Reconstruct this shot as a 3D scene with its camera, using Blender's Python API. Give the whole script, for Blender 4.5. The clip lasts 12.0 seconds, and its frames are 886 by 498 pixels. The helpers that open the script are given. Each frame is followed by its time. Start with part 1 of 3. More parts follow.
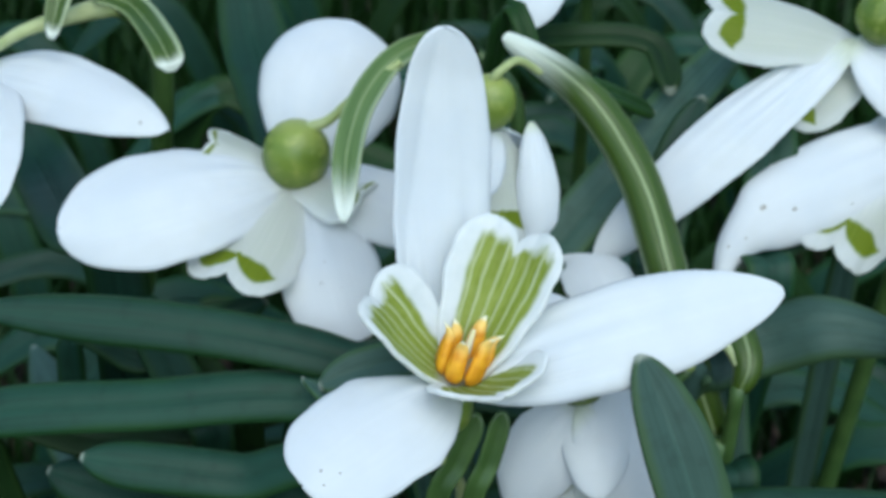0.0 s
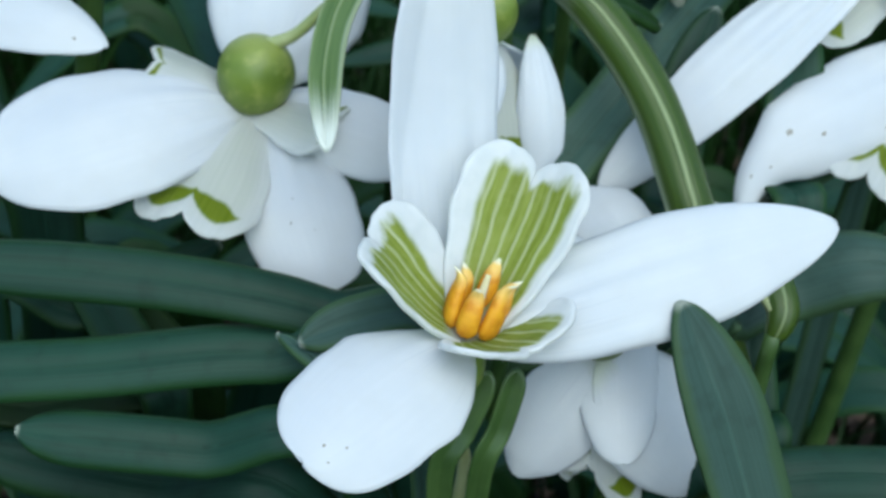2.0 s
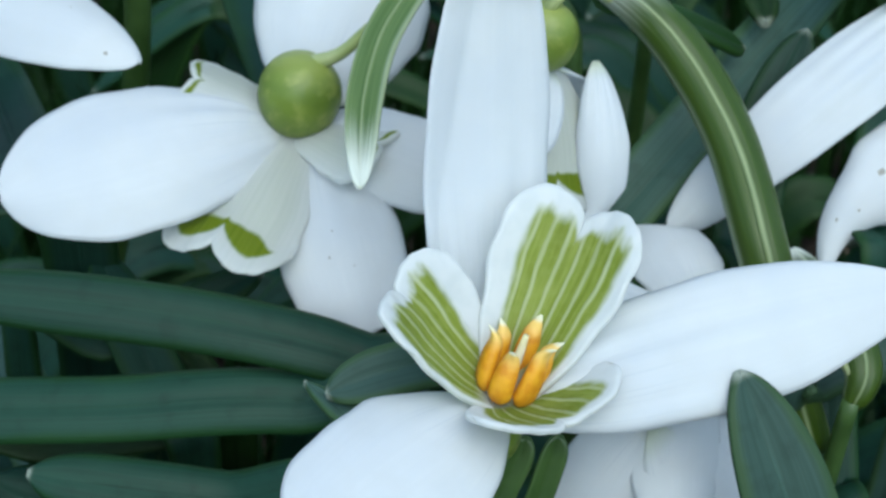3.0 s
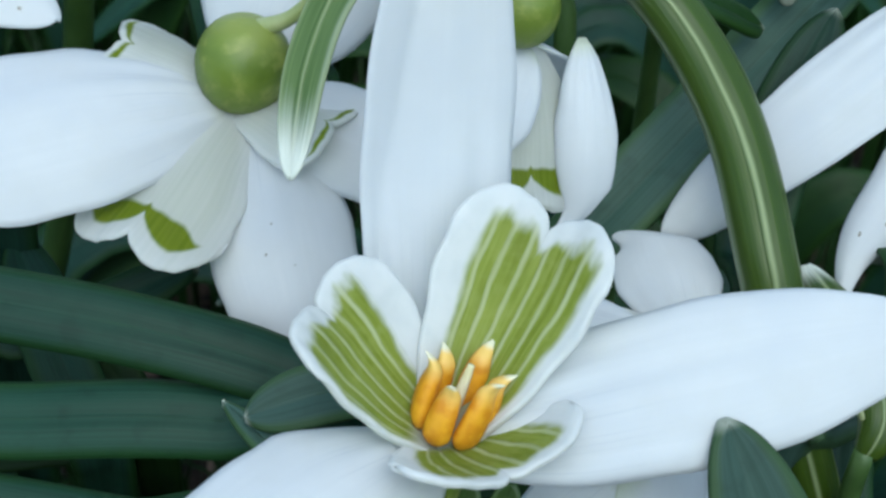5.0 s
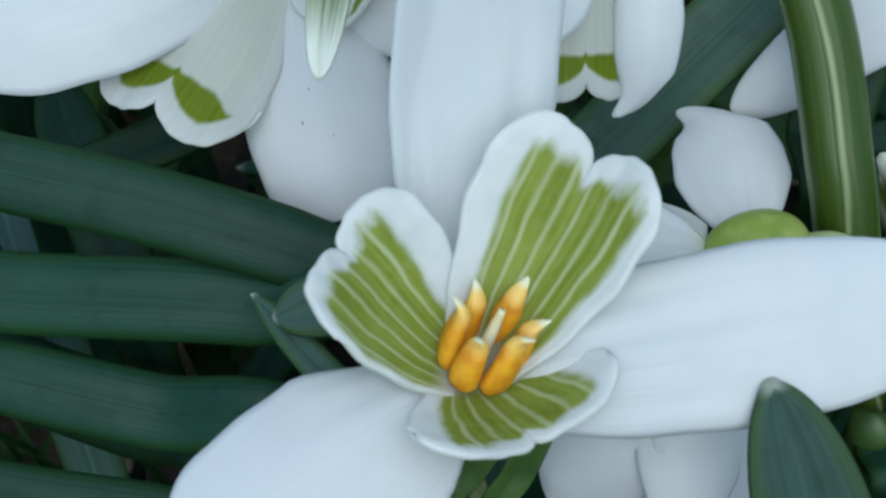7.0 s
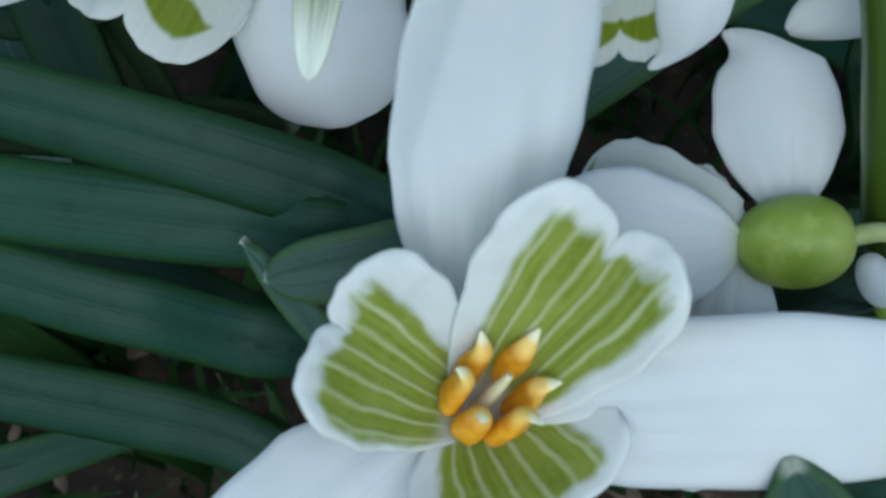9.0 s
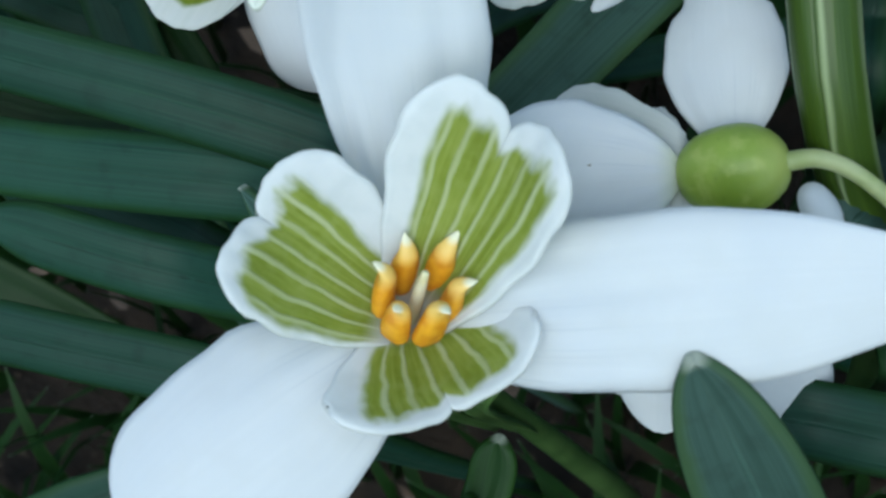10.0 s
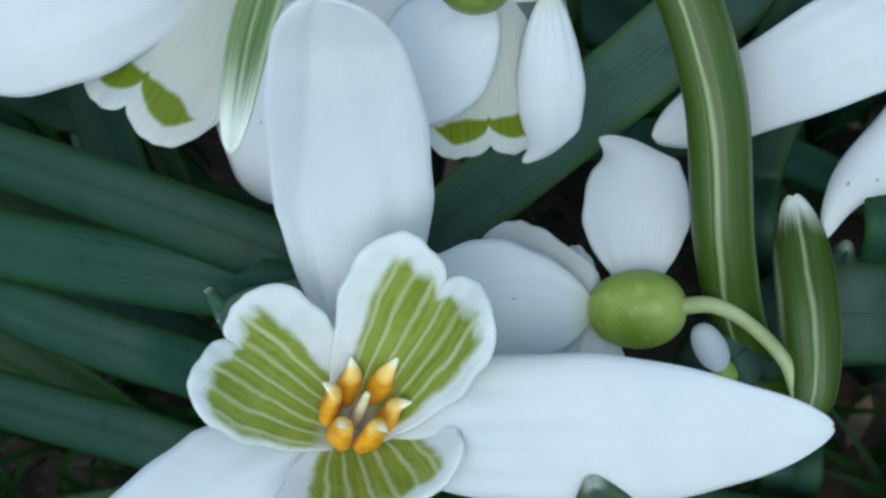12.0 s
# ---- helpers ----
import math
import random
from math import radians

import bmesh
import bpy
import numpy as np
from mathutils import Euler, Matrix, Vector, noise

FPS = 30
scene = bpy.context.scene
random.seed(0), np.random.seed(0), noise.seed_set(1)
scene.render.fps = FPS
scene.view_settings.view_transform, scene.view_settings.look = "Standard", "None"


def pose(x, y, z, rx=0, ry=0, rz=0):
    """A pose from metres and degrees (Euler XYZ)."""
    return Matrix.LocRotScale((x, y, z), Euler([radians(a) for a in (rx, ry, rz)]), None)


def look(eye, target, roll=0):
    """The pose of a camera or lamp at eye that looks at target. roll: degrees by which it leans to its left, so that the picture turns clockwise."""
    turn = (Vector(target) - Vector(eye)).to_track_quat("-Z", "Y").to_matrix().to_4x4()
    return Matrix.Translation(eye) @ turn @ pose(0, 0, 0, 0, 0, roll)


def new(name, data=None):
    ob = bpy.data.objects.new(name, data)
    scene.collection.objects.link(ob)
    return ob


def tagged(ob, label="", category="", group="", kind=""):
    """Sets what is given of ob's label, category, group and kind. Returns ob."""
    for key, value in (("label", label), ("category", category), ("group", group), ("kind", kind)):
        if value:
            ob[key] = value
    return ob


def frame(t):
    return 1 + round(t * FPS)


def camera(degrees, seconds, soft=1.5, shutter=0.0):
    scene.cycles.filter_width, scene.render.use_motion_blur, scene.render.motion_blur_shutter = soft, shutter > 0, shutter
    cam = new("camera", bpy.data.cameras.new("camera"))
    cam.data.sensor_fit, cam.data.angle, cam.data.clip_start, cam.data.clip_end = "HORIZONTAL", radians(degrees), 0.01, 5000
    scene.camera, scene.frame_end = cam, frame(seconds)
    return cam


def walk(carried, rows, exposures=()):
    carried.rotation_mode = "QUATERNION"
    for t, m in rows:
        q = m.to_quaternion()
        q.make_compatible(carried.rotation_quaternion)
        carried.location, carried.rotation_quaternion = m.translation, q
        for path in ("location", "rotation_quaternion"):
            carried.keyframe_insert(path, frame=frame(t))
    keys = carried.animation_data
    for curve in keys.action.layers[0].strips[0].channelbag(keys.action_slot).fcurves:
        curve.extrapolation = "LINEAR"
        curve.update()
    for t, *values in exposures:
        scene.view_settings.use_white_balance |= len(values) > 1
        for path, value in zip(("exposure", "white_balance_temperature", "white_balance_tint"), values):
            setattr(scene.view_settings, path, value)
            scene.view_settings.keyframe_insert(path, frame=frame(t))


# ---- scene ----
# A clump of snowdrops seen from a hand's width away; lengths below are given in centimetres and scaled by CM.
CM = 0.01
cam = camera(30.0, 12.0, 2.6)
cam.data.dof.use_dof = True
cam.data.dof.focus_distance, cam.data.dof.aperture_fstop = 0.118, 82.0
PATH = [
    (0, -0.00778, -0.08458, 0.19437, 57.640, -1.553, -3.928),
    (0.5, -0.01609, -0.07675, 0.19166, 55.044, -3.749, -8.579),
    (1, -0.02180, -0.06637, 0.19367, 53.169, -5.127, -9.610),
    (1.5, -0.01848, -0.06401, 0.19012, 54.751, -4.283, -8.862),
    (2, -0.01856, -0.06372, 0.18063, 55.760, -3.678, -8.358),
    (2.5, -0.01428, -0.05613, 0.18239, 53.917, -2.352, -5.853),
    (4.5, 0.00047, -0.04025, 0.16716, 54.993, -3.473, 0.576),
    (5, 0.00069, -0.03167, 0.17061, 52.635, -2.968, -0.554),
    (5.5, -0.00155, -0.02755, 0.17569, 48.446, -1.597, -0.937),
    (6, 0.00338, -0.02402, 0.17751, 45.560, 0.486, -0.893),
    (6.5, 0.00629, -0.02078, 0.17846, 43.650, -0.489, 2.588),
    (8.5, -0.00251, 0.02929, 0.18955, 15.901, -4.325, 3.708),
    (9, 0.00230, 0.03303, 0.19109, 13.410, -1.389, 4.863),
    (9.5, 0.01623, 0.02672, 0.19078, 16.525, 5.597, 11.276),
    (10, 0.02819, 0.01721, 0.19141, 20.802, 9.567, 8.831),
    (10.5, 0.03231, 0.00628, 0.19397, 25.736, 8.149, 6.682),
    (11, 0.03272, 0.01006, 0.19887, 23.830, 7.644, 5.805),
    (11.5, 0.03265, 0.02032, 0.20336, 21.624, 8.339, 8.521),
    (12, 0.02965, 0.02199, 0.20971, 20.011, 6.466, 10.657),
]
# the exposure falls a little as the camera nears the flowers
EXPOSURES = [(0, 0.54, 5800, -4), (2.5, 0.50, 5800, -4), (5.5, 0.38, 5800, -4), (6.5, 0.27, 5800, -4), (8.5, 0.08, 5740, -6), (9, 0.12, 5740, -6), (9.5, 0.26, 5740, -6), (10.5, 0.42, 5740, -6), (12, 0.28, 5740, -6)]
walk(cam, [(t, pose(x, y, z, rx, ry, rz)) for t, x, y, z, rx, ry, rz in PATH], EXPOSURES)

# ---- light: a bright overcast sky with a soft sun behind the cloud ----
SUN_ELEVATION, SUN_ROTATION = radians(58), radians(173)
world = bpy.data.worlds.new("sky")
scene.world = world
world.use_nodes = True
wn, wl = world.node_tree.nodes, world.node_tree.links
sky = wn.new("ShaderNodeTexSky")
sky.sky_type, sky.sun_disc = "NISHITA", False
sky.sun_elevation, sky.sun_rotation = SUN_ELEVATION, SUN_ROTATION
sky.air_density, sky.dust_density = 1.2, 2.6
wl.new(sky.outputs[0], wn["Background"].inputs[0])
wn["Background"].inputs[1].default_value = 0.15
sun = new("sun", bpy.data.lights.new("sun", "SUN"))
sun.data.energy, sun.data.angle, sun.data.color = 1.05, radians(70), (1.0, 0.98, 0.95)
sun.matrix_world = look((0.03, -0.20, 0.50), (0, 0.06, 0.08))


# ---- materials ----
class Shader:
    """A small helper for node materials."""

    def __init__(self, name, roughness=0.5):
        self.mat = bpy.data.materials.new(name)
        self.mat.use_nodes = True
        self.nodes, self.links = self.mat.node_tree.nodes, self.mat.node_tree.links
        self.bsdf = self.nodes["Principled BSDF"]
        self.out = self.nodes["Material Output"]
        self.bsdf.inputs["Roughness"].default_value = roughness

    def node(self, kind, **values):
        n = self.nodes.new(kind)
        for key, value in values.items():
            n.inputs[key].default_value = value
        return n

    def link(self, a, b):
        self.links.new(a, b)

    def uv(self):
        n = self.nodes.new("ShaderNodeUVMap")
        s = self.nodes.new("ShaderNodeSeparateXYZ")
        self.link(n.outputs[0], s.inputs[0])
        return s.outputs[0], s.outputs[1]

    def math(self, op, a, b=0.0, c=0.0):
        n = self.nodes.new("ShaderNodeMath")
        n.operation = op
        for k, v in enumerate((a, b, c)):
            if isinstance(v, (int, float)):
                n.inputs[k].default_value = v
            else:
                self.link(v, n.inputs[k])
        return n.outputs[0]

    def ramp(self, fac, stops):
        n = self.nodes.new("ShaderNodeValToRGB")
        while len(n.color_ramp.elements) < len(stops):
            n.color_ramp.elements.new(0.5)
        for e, (at, col) in zip(n.color_ramp.elements, stops):
            e.position = at
            e.color = (*col, 1) if isinstance(col, tuple) else (col, col, col, 1)
        self.link(fac, n.inputs[0])
        return n.outputs[0]

    def smooth(self, value, lo, hi):
        n = self.nodes.new("ShaderNodeMapRange")
        n.interpolation_type = "SMOOTHSTEP"
        n.inputs[1].default_value, n.inputs[2].default_value = lo, hi
        self.link(value, n.inputs[0])
        return n.outputs[0]

    def mix(self, fac, a, b):
        n = self.nodes.new("ShaderNodeMix")
        n.data_type = "RGBA"
        for sock, v in ((n.inputs[0], fac), (n.inputs[6], a), (n.inputs[7], b)):
            if isinstance(v, tuple):
                sock.default_value = (*v, 1)
            elif isinstance(v, (int, float)):
                sock.default_value = v
            else:
                self.link(v, sock)
        return n.outputs[2]

    def noise(self, scale, detail=3.0, stretch=None, coords="Object"):
        n = self.node("ShaderNodeTexNoise", Scale=scale, Detail=detail)
        if stretch:
            c = self.nodes.new("ShaderNodeUVMap")
            m = self.nodes.new("ShaderNodeMapping")
            m.inputs["Scale"].default_value = stretch
            self.link(c.outputs[0], m.inputs[0])
            self.link(m.outputs[0], n.inputs[0])
        else:
            c = self.nodes.new("ShaderNodeTexCoord")
            self.link(c.outputs[coords], n.inputs[0])
        return n.outputs[0]

    def bump(self, height, strength=0.2, distance=0.0002):
        n = self.node("ShaderNodeBump", Strength=strength, Distance=distance)
        self.link(height, n.inputs["Height"])
        self.link(n.outputs[0], self.bsdf.inputs["Normal"])
        return n.outputs[0]

    def colour(self, socket):
        self.link(socket, self.bsdf.inputs["Base Color"])

    def thin(self, colour, amount, normal=None):
        """Lets part of the light pass through, as through a petal or a leaf."""
        t = self.nodes.new("ShaderNodeBsdfTranslucent")
        m = self.nodes.new("ShaderNodeMixShader")
        m.inputs[0].default_value = amount
        if isinstance(colour, tuple):
            t.inputs[0].default_value = (*colour, 1)
        else:
            self.link(colour, t.inputs[0])
        if normal:
            self.link(normal, t.inputs["Normal"])
        self.link(self.bsdf.outputs[0], m.inputs[1])
        self.link(t.outputs[0], m.inputs[2])
        self.link(m.outputs[0], self.out.inputs[0])
        return self.mat


def petal_material():
    s = Shader("white_petal", 0.55)
    streak = s.noise(1.0, 2.0, (22.0, 1.0, 1.0))
    cloud = s.noise(350.0, 3.0)
    base = s.mix(s.smooth(streak, 0.35, 0.7), (0.812, 0.83, 0.848), (0.832, 0.848, 0.864))
    base = s.mix(s.smooth(cloud, 0.35, 0.75), base, (0.80, 0.815, 0.825))
    shade = s.noise(110.0, 2.0)
    base = s.mix(s.math("MULTIPLY", s.smooth(shade, 0.40, 0.68), 0.6), base, (0.75, 0.78, 0.82))
    u, v = s.uv()
    foot = s.smooth(v, 0.14, 0.0)
    base = s.mix(foot, base, (0.70, 0.74, 0.60))
    line = s.smooth(s.math("COSINE", s.math("MULTIPLY", s.math("ADD", u, s.math("MULTIPLY", s.math("SUBTRACT", cloud, 0.5), 0.012)), 2 * math.pi * 24)), 0.62, 1.0)
    line = s.math("MULTIPLY", line, s.smooth(s.math("ADD", v, s.math("MULTIPLY", streak, 0.5)), 0.85, 0.30))
    line = s.math("MULTIPLY", line, s.smooth(s.noise(1.0, 2.0, (9.0, 2.4, 1.0)), 0.48, 0.72))
    base = s.mix(s.math("MULTIPLY", line, 0.62), base, (0.60, 0.64, 0.70))
    s.colour(base)
    height = s.math("SUBTRACT", s.math("ADD", streak, s.math("MULTIPLY", cloud, 0.35)), s.math("MULTIPLY", line, 0.8))
    n = s.bump(height, 0.045, 0.0003)
    s.bsdf.inputs["Specular IOR Level"].default_value = 0.3
    return s.thin(base, 0.44, n)


def stripes(s, u, count):
    """Fine pale veins that run along the tepal."""
    wob = s.math("MULTIPLY", s.math("SUBTRACT", s.noise(1.0, 2.0, (6.0, 5.0, 1.0)), 0.5), 0.05)
    wave = s.math("COSINE", s.math("MULTIPLY", s.math("ADD", u, wob), 2 * math.pi * count))
    return s.smooth(wave, 0.42, 1.0)


def inner_face_material():
    s = Shader("striped_tepal_inside", 0.5)
    u, v = s.uv()
    ragged = s.math("MULTIPLY", s.math("SUBTRACT", s.noise(1.0, 2.0, (8.0, 6.0, 1.0)), 0.5), 0.16)
    side = s.math("MULTIPLY", s.math("ABSOLUTE", s.math("SUBTRACT", u, 0.5)), 2.0)
    inside = s.smooth(s.math("ADD", side, ragged), 0.89, 0.74)
    below = s.smooth(s.math("ADD", v, ragged), 0.94, 0.85)
    above = s.smooth(v, 0.06, 0.22)
    notch = s.smooth(s.math("ADD", side, s.math("MULTIPLY", s.math("SUBTRACT", 0.92, v), 2.2)), 0.05, 0.22)
    mask = s.math("MULTIPLY", s.math("MULTIPLY", inside, below), s.math("MULTIPLY", above, notch))
    vein = s.math("MULTIPLY", stripes(s, u, 7.5), s.math("ADD", 0.35, s.math("MULTIPLY", s.noise(1.0, 2.0, (11.0, 2.0, 1.0)), 1.1)))
    tint = s.noise(1.0, 3.0, (30.0, 3.0, 1.0))
    green = s.mix(s.smooth(tint, 0.3, 0.7), (0.245, 0.305, 0.030), (0.36, 0.42, 0.075))
    mottle = s.noise(900.0, 4.0)
    green = s.mix(s.math("MULTIPLY", s.smooth(mottle, 0.42, 0.70), 0.35), green, (0.43, 0.48, 0.13))
    green = s.mix(s.math("MULTIPLY", s.smooth(s.noise(260.0, 3.0), 0.5, 0.8), 0.3), green, (0.20, 0.27, 0.02))
    green = s.mix(s.math("MULTIPLY", vein, 0.78), green, (0.64, 0.68, 0.40))
    white = s.mix(s.smooth(s.noise(500.0), 0.3, 0.7), (0.80, 0.82, 0.82), (0.86, 0.87, 0.87))
    base = s.mix(mask, white, green)
    s.colour(base)
    n = s.bump(s.math("MULTIPLY", s.math("ADD", s.math("ADD", vein, s.math("MULTIPLY", tint, 0.6)), s.math("MULTIPLY", mottle, 0.4)), mask), 0.3, 0.00025)
    s.bsdf.inputs["Specular IOR Level"].default_value = 0.3
    return s.thin(base, 0.48, n)


def inner_back_material(name, high, thick):
    """The outside of an inner tepal: white with a green crescent at the height high, thick times its usual breadth."""
    s = Shader(name, 0.5)
    u, v = s.uv()
    side = s.math("MULTIPLY", s.math("ABSOLUTE", s.math("SUBTRACT", u, 0.5)), 2.0)
    ragged = s.math("MULTIPLY", s.math("SUBTRACT", s.noise(1.0, 2.0, (7.0, 5.0, 1.0)), 0.5), 0.035)
    centre = s.math("ADD", s.math("ADD", high, s.math("MULTIPLY", s.math("POWER", side, 2.0), 0.03)), ragged)
    away = s.math("ABSOLUTE", s.math("SUBTRACT", v, centre))
    half = s.math("ADD", 0.046, s.math("MULTIPLY", s.math("SINE", s.math("MULTIPLY", side, 3.6)), 0.048))
    half = s.math("MULTIPLY", half, s.math("MULTIPLY", s.smooth(side, 0.90, 0.50), thick))
    band = s.smooth(s.math("SUBTRACT", half, away), -0.012, 0.020)
    mask = s.math("MULTIPLY", band, s.smooth(side, 0.84, 0.76))
    streak = s.noise(1.0, 3.0, (34.0, 1.2, 1.0))
    white = s.mix(s.smooth(streak, 0.3, 0.7), (0.78, 0.80, 0.78), (0.83, 0.84, 0.83))
    base = s.mix(mask, white, s.mix(s.smooth(streak, 0.3, 0.7), (0.20, 0.27, 0.010), (0.27, 0.335, 0.022)))
    s.colour(base)
    n = s.bump(streak, 0.18, 0.0003)
    s.bsdf.inputs["Specular IOR Level"].default_value = 0.3
    return s.thin(base, 0.6, n)


def leaf_material(name, deep, pale, rim, hood=0.6):
    s = Shader(name, 0.42)
    u, v = s.uv()
    rnd = s.nodes.new("ShaderNodeObjectInfo").outputs["Random"]
    streak = s.noise(1.0, 2.0, (24.0, 2.0, 1.0))
    patch = s.noise(130.0, 4.0)
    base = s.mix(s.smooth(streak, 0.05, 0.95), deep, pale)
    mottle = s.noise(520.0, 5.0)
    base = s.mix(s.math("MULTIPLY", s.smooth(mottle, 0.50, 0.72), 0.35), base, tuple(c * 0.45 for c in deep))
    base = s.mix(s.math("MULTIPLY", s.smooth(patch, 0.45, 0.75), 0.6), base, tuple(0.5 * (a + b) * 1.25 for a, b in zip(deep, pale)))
    side = s.math("MULTIPLY", s.math("ABSOLUTE", s.math("SUBTRACT", u, 0.5)), 2.0)
    keel = s.smooth(side, 0.16, 0.0)
    base = s.mix(s.math("MULTIPLY", keel, 0.35), base, pale)
    base = s.mix(s.math("MULTIPLY", s.smooth(s.math("ADD", side, s.math("MULTIPLY", s.math("SUBTRACT", patch, 0.5), 0.5)), 0.62, 0.95), 0.7), base, rim)
    base = s.mix(s.math("MULTIPLY", s.smooth(v, 0.86, 0.96), hood), base, (0.48, 0.52, 0.43))
    hue = s.node("ShaderNodeHueSaturation")
    s.link(base, hue.inputs["Color"])
    s.link(s.math("ADD", 0.75, s.math("MULTIPLY", rnd, 0.5)), hue.inputs["Value"])
    s.colour(hue.outputs[0])
    n = s.bump(s.math("ADD", s.math("ADD", streak, s.math("MULTIPLY", patch, 0.5)), s.math("MULTIPLY", mottle, 0.5)), 0.22, 0.0003)
    s.bsdf.inputs["Specular IOR Level"].default_value = 0.24
    rough = s.math("ADD", 0.42, s.math("MULTIPLY", patch, 0.25))
    s.link(rough, s.bsdf.inputs["Roughness"])
    return s.thin(tuple(c * 1.5 for c in rim), 0.10, n)


def spathe_material(name, deep, light):
    s = Shader(name, 0.4)
    u, v = s.uv()
    side = s.math("MULTIPLY", s.math("ABSOLUTE", s.math("SUBTRACT", u, 0.5)), 2.0)
    streak = s.noise(1.0, 3.0, (12.0, 2.0, 1.0))
    green = s.mix(s.smooth(streak, 0.3, 0.7), deep, light)
    pale = (0.32, 0.39, 0.19)
    wander = s.math("MULTIPLY", s.math("SUBTRACT", s.noise(1.0, 2.0, (2.0, 5.0, 1.0)), 0.5), 0.16)
    line = s.smooth(s.math("ABSOLUTE", s.math("ADD", s.math("SUBTRACT", u, 0.54), wander)), 0.075, 0.010)
    base = s.mix(s.math("MULTIPLY", line, 0.85), green, pale)
    skin = s.smooth(s.math("ADD", u, s.math("MULTIPLY", wander, 0.7)), 0.17, 0.05)
    base = s.mix(s.math("MULTIPLY", skin, 0.75), base, (0.40, 0.46, 0.30))
    base = s.mix(s.math("MULTIPLY", s.smooth(side, 0.84, 0.98), 0.6), base, pale)
    tip = s.smooth(s.math("ADD", v, s.math("MULTIPLY", s.math("SUBTRACT", streak, 0.5), 0.14)), 0.60, 0.82)
    base = s.mix(tip, base, (0.72, 0.76, 0.68))
    s.colour(base)
    n = s.bump(s.math("ADD", streak, line), 0.4, 0.0003)
    return s.thin(base, 0.2, n)


def plain_material(name, a, b, scale, roughness, through_amount=0.0, bump=0.25, specular=0.5):
    s = Shader(name, roughness)
    spot = s.noise(scale, 4.0)
    base = s.mix(s.smooth(spot, 0.3, 0.7), a, b)
    s.colour(base)
    n = s.bump(s.noise(scale * 3, 3.0), bump, 0.0002)
    s.bsdf.inputs["Specular IOR Level"].default_value = specular
    return s.thin(base, through_amount, n) if through_amount else s.mat


def anther_material():
    s = Shader("orange_anther", 0.45)
    u, v = s.uv()
    grain = s.noise(900.0, 4.0)
    base = s.mix(s.smooth(grain, 0.3, 0.7), (0.66, 0.26, 0.007), (0.84, 0.42, 0.018))
    base = s.mix(s.smooth(s.math("ADD", v, s.math("MULTIPLY", s.math("SUBTRACT", grain, 0.5), 0.15)), 0.60, 0.95), base, (0.86, 0.60, 0.16))
    base = s.mix(s.smooth(v, 0.90, 0.97), base, (0.86, 0.83, 0.62))
    s.colour(base)
    return s.thin(base, 0.15, s.bump(grain, 0.35, 0.0002))


def soil_material():
    s = Shader("damp_soil", 0.9)
    a, b = s.noise(90.0, 6.0), s.noise(600.0, 4.0)
    base = s.mix(s.smooth(a, 0.35, 0.7), (0.014, 0.010, 0.007), (0.05, 0.034, 0.022))
    base = s.mix(s.smooth(b, 0.6, 0.75), base, (0.09, 0.065, 0.045))
    s.colour(base)
    s.bump(s.math("ADD", a, s.math("MULTIPLY", b, 0.4)), 0.8, 0.002)
    return s.mat


PETAL = petal_material()
INSIDE = inner_face_material()
OUTSIDE = inner_back_material("marked_tepal_outside", 0.82, 0.85)
OUTSIDE_RIM = inner_back_material("edge_marked_tepal_outside", 0.93, 0.35)
# true grey-green of several leaves, also the lit tone painted on two shaded ones
GREY_AND_LIT_LEAF = leaf_material("grey_green_and_lit_leaf", (0.030, 0.066, 0.050), (0.066, 0.122, 0.098), (0.05, 0.10, 0.028), 0.9)
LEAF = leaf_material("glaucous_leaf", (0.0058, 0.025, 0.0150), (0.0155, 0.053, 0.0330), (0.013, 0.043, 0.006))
GRASS = leaf_material("grass_blade", (0.006, 0.023, 0.003), (0.012, 0.038, 0.006), (0.016, 0.044, 0.006))
SPATHE = spathe_material("green_spathe", (0.038, 0.074, 0.004), (0.058, 0.102, 0.008))
SPATHE_PALE = spathe_material("pale_green_spathe", (0.085, 0.150, 0.035), (0.150, 0.225, 0.070))


def ovary_material(name, deep, pale, top):
    s = Shader(name, 0.34)
    u, v = s.uv()
    big, fine, speck = s.noise(230.0, 3.0), s.noise(700.0, 4.0), s.noise(1500.0, 2.0)
    base = s.mix(s.smooth(big, 0.32, 0.68), deep, pale)
    base = s.mix(s.math("MULTIPLY", s.smooth(fine, 0.48, 0.72), 0.6), base, top)
    base = s.mix(s.math("MULTIPLY", s.smooth(speck, 0.66, 0.80), 0.3), base, tuple(c * 0.55 for c in deep))
    # yellowish pedicel end, mixed stronger to paint in the highlight there
    base = s.mix(s.math("MULTIPLY", s.smooth(s.math("ADD", v, s.math("MULTIPLY", s.math("SUBTRACT", big, 0.5), 0.3)), 0.36, 0.05), 0.8), base, top)
    s.colour(base)
    rough = s.math("ADD", 0.26, s.math("MULTIPLY", fine, 0.25))
    s.link(rough, s.bsdf.inputs["Roughness"])
    return s.thin(base, 0.09, s.bump(s.math("ADD", fine, s.math("MULTIPLY", big, 1.5)), 0.35, 0.0003))


